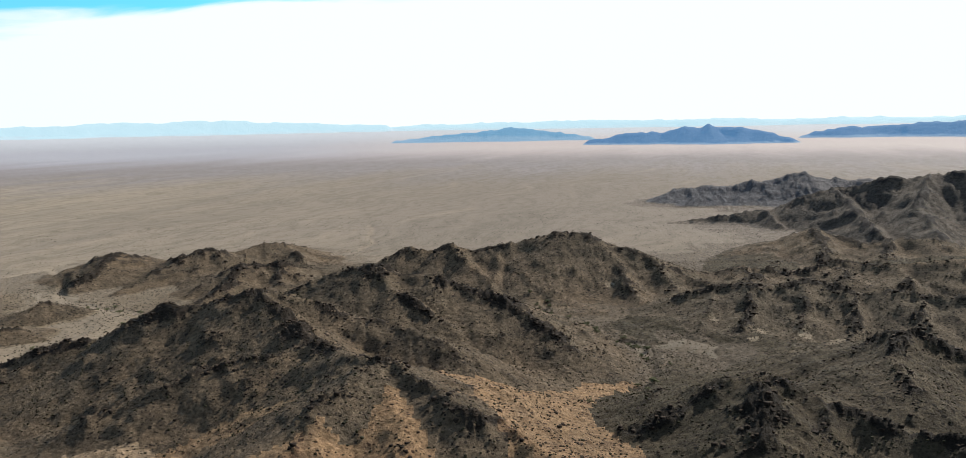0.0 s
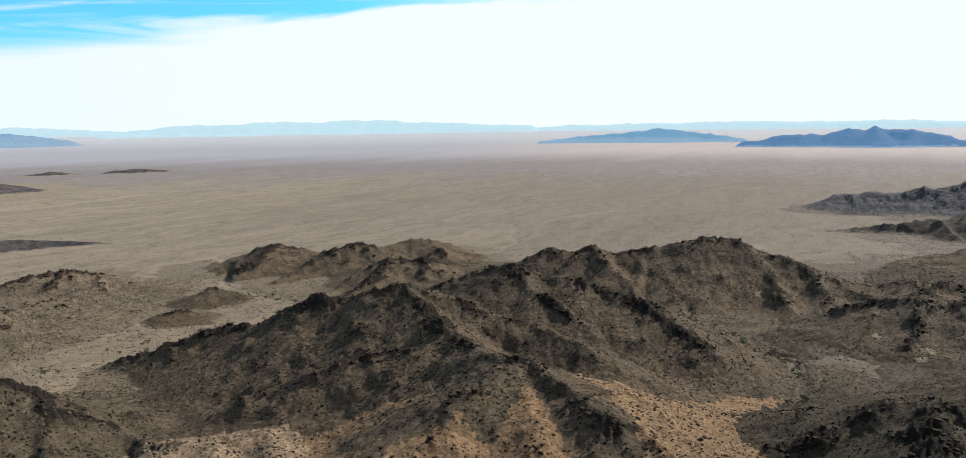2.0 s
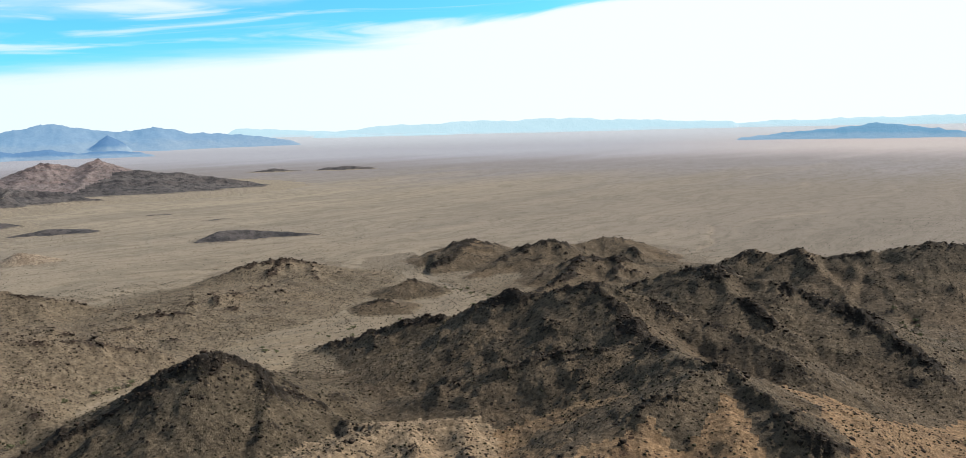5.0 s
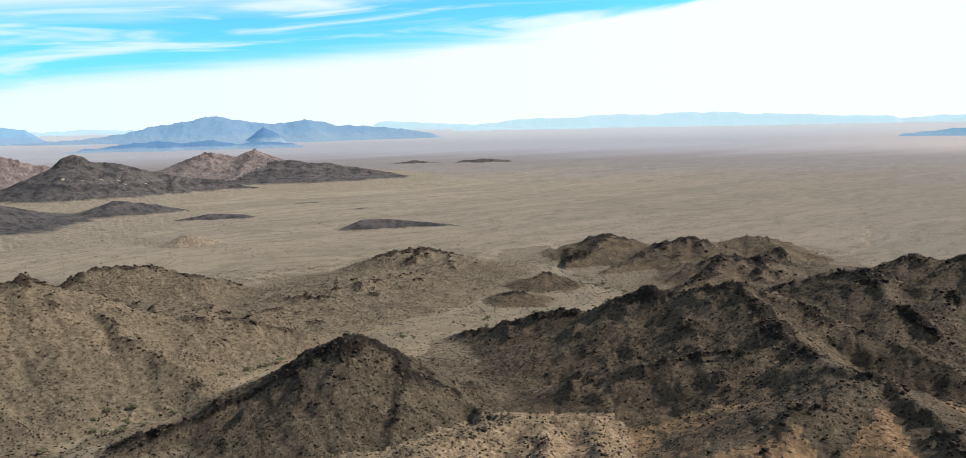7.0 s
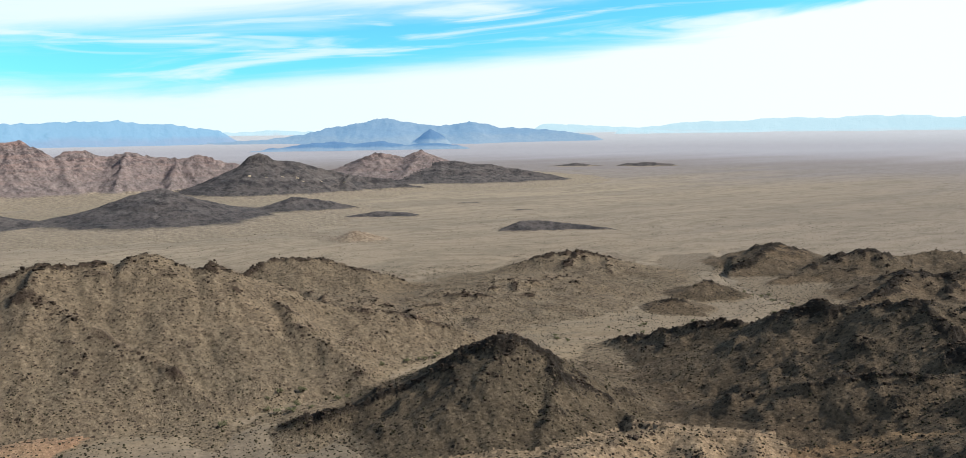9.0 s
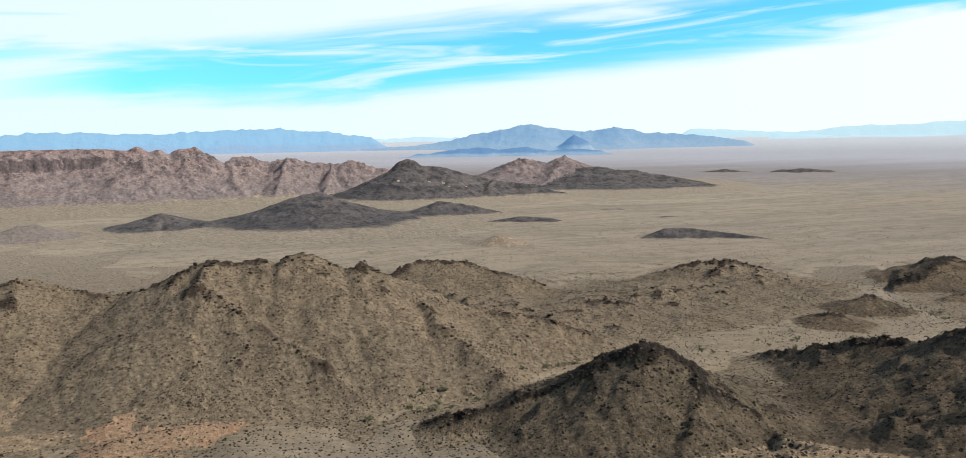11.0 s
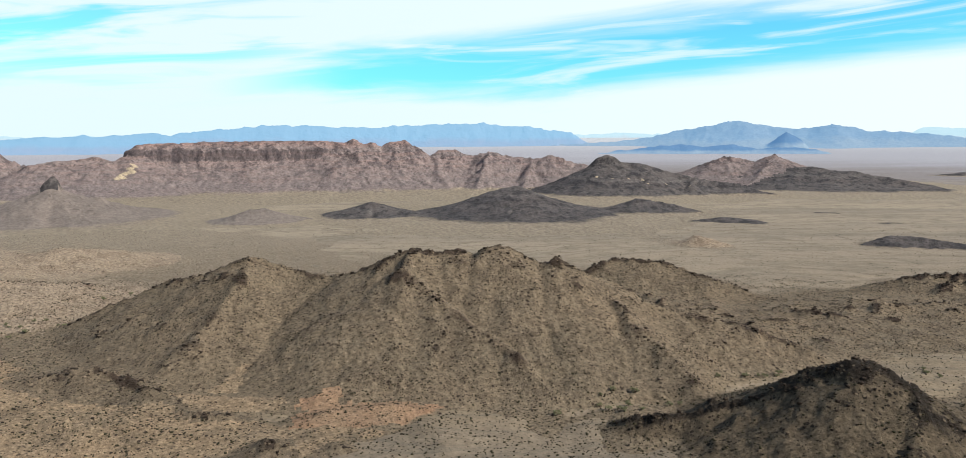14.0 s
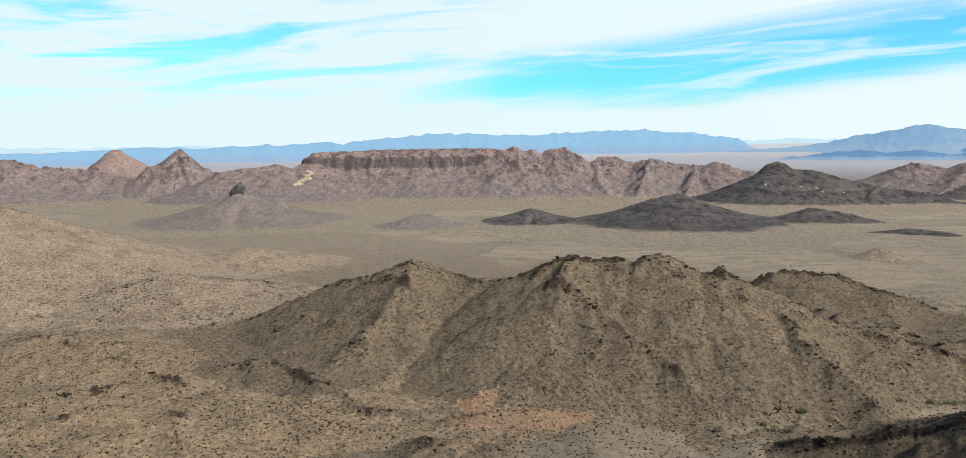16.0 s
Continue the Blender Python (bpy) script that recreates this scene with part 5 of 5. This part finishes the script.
def blob(level, jitter, seed, squash=1.0):
    bm = bmesh.new()
    if level:
        bmesh.ops.create_icosphere(bm, subdivisions=level, radius=0.5)
    else:
        for c in ((0.5, 0, 0), (-0.5, 0, 0), (0, 0.5, 0), (0, -0.5, 0), (0, 0, 0.45), (0, 0, -0.4)):
            bm.verts.new(c)
        bmesh.ops.convex_hull(bm, input=bm.verts)
    r_ = random.Random(seed)
    for v in bm.verts:
        v.co *= 1 + r_.uniform(-jitter, jitter)
        v.co.z = v.co.z * squash + 0.22
    bmesh.ops.triangulate(bm, faces=bm.faces)
    bm.verts.index_update()
    out = np.array([v.co[:] for v in bm.verts]), np.array([[v.index for v in f.verts] for f in bm.faces])
    bm.free()
    return out


def make_shrubs():
    shapes = [blob(1, 0.38, k) for k in range(6)]
    small = [blob(0, 0.3, 40 + k) for k in range(4)]
    for count, r0, r1, lo, hi, sh, seed, label in (
        (30000, 165, 330, 0.35, 1.15, shapes, 3, "dark olive creosote shrubs dotted over stony slopes"),
        (95000, 330, 640, 0.4, 1.25, small, 4, "small dark shrubs dotted over the hills and valley floor"),
        (16000, 640, 1010, 0.5, 1.3, small, 5, "sparse desert scrub on the edge of the plain"),
    ):
        x, y, r_ = scatter(count, r0, r1, seed=seed)
        z, crag = surface(x, y)
        wash = wash_mask(x, y)
        keep = r_.uniform(0, 1, len(x)) < 0.6 + 1.0 * fbm(x, y, 55, 3, 0.5, 30.0) + wash - 0.35 * crag
        x, y, z = x[keep], y[keep], z[keep]
        size = lo + (hi - lo) * r_.beta(1.4, 3.2, len(x)) * (1 + 0.6 * wash[keep])
        ob = soup("desert_shrubs", sh, x, y, z - 0.1, size, r_.uniform(0.6, 1.0, len(x)), r_, SHRUB)
        tagged(ob, label, "shrubs", kind="stuff")


def rock_shape(seed):
    bm = bmesh.new()
    bmesh.ops.create_cube(bm, size=1.0)
    r_ = random.Random(seed)
    for v in bm.verts:
        v.co = Vector(v.co) * r_.uniform(0.62, 1.1)
        v.co.z += 0.12
    bmesh.ops.triangulate(bm, faces=bm.faces)
    bm.verts.index_update()
    out = np.array([v.co[:] for v in bm.verts]), np.array([[v.index for v in f.verts] for f in bm.faces])
    bm.free()
    return out


def make_boulders():
    shapes = [rock_shape(70 + k) for k in range(8)]
    x, y, r_ = scatter(420000, 165, 640, seed=9)
    z, crag = surface(x, y)
    keep = r_.uniform(0, 1, len(x)) < np.clip(crag - 0.15, 0, 1) * 0.42 + 0.085 * np.clip(z / 8, 0, 1) + 0.012
    x, y, z, crag = x[keep], y[keep], z[keep], crag[keep]
    size = 0.32 + 2.8 * r_.beta(1.0, 6.0, len(x)) * (0.45 + 0.55 * np.clip(crag * 2, 0, 1))
    gi, gj = np.rint((x - GX[0]) / CELL).astype(int), np.rint((y - GY[0]) / CELL).astype(int)
    own = OWNER[gj, gi]
    flat = r_.uniform(0.45, 0.95, len(x))
    big = (size > 1.75) & (np.hypot(x, y) < 420)
    # the loose rest of each hill in one mesh
    for k, h in enumerate(NEAR):
        m = (own == k) & ~big
        if "object" not in h or m.sum() < 5:
            continue
        ob = soup("rubble", shapes, x[m], y[m], z[m] - 0.15, size[m], flat[m], r_, ROCK)
        ob.parent = h["object"]
        ob.matrix_parent_inverse = Matrix.Translation(-Vector(h["object"].location))
        tagged(ob, "dark varnished boulders and broken rock", kind="stuff")
    # the largest near boulders one by one
    meshes = []
    for k, (v, f) in enumerate(shapes):
        me = bpy.data.meshes.new("boulder")
        me.from_pydata(v.tolist(), [], f.tolist())
        me.materials.append(ROCK)
        meshes.append(me)
    for n, i in enumerate(np.nonzero(big)[0][:280]):
        h = NEAR[own[i]]
        if "object" not in h:
            continue
        ob = new("boulder", meshes[n % 8])
        ob.parent = h["object"]
        ob.location = Vector((x[i], y[i], z[i] - 0.2)) - Vector(h["object"].location)
        ob.rotation_euler = (0, 0, n * 1.7)
        ob.scale = (size[i], size[i] * 0.85, size[i] * flat[i])


def part(name, bm, material, parent, label=""):
    me = bpy.data.meshes.new(name)
    bm.to_mesh(me)
    bm.free()
    me.materials.append(material)
    ob = new(name, me)
    ob.parent = parent
    if label:
        ob["label"] = label
    return ob


def desert_tree(seed):
    """A low wash tree: forked trunk and an open crown of small leaf clumps."""
    r_ = random.Random(seed)
    root = new("desert_tree")
    bm = bmesh.new()
    tips = []
    for k in range(4):
        a = k * 1.6 + r_.uniform(-0.4, 0.4)
        tip = Vector((math.cos(a) * r_.uniform(0.8, 1.3), math.sin(a) * r_.uniform(0.8, 1.3), r_.uniform(1.6, 2.4)))
        tips.append(tip)
        m = tip.to_track_quat("Z", "Y").to_matrix().to_4x4() @ Matrix.Translation((0, 0, tip.length / 2))
        bmesh.ops.create_cone(bm, cap_ends=True, segments=5, radius1=0.14, radius2=0.04, depth=tip.length, matrix=m)
    part("trunk", bm, BARK, root, "grey forked trunk")
    bm = bmesh.new()
    for k in range(46):
        c = tips[k % 4] + Vector((r_.gauss(0, 0.55), r_.gauss(0, 0.55), r_.gauss(0.1, 0.38)))
        s = r_.uniform(0.22, 0.5)
        m = Matrix.Translation(c) @ Matrix.Diagonal((s, s * r_.uniform(0.7, 1.2), s * 0.7, 1)) @ Matrix.Rotation(r_.uniform(0, 3), 4, "Z")
        made = bmesh.ops.create_icosphere(bm, subdivisions=1, radius=1.0, matrix=m)["verts"]
        for v in made:
            v.co += Vector((r_.uniform(-0.1, 0.1), r_.uniform(-0.1, 0.1), r_.uniform(-0.1, 0.1)))
    part("crown", bm, TREE_LEAF, root, "pale grey-green open crown")
    return tagged(root, "low pale green desert tree standing in a dry wash", "tree", "trees along the washes")


def make_trees():
    protos = [desert_tree(k) for k in range(4)]
    r_ = random.Random(5)
    spots = []
    for pts, half in WASHES:
        for (b0, d0), (b1, d1) in zip(pts[:-1], pts[1:]):
            for k in range(int(6 + abs(d1 - d0) / 25)):
                u = r_.random()
                x, y, _ = at(b0 + (b1 - b0) * u, d0 + (d1 - d0) * u, 0)
                spots.append((x + r_.gauss(0, 7), y + r_.gauss(0, 7)))
    xs, ys = np.array([s[0] for s in spots]), np.array([s[1] for s in spots])
    zs, _ = surface(xs, ys)
    low = (zs < 7) & (np.hypot(xs, ys) < 570)
    n = 0
    for x, y, z, ok in zip(xs, ys, zs, low):
        if not ok:
            continue
        s = r_.uniform(0.45, 0.85)
        m = pose(x, y, z - 0.1, 0, 0, r_.uniform(0, 360))
        if n < 4:
            tree = protos[n]
            tree.matrix_basis = m
        else:
            tree = copy_thing(protos[n % 4], m)
        tree.scale = (s, s, s * 0.9)
        n += 1


make_shrubs()
make_boulders()
make_trees()
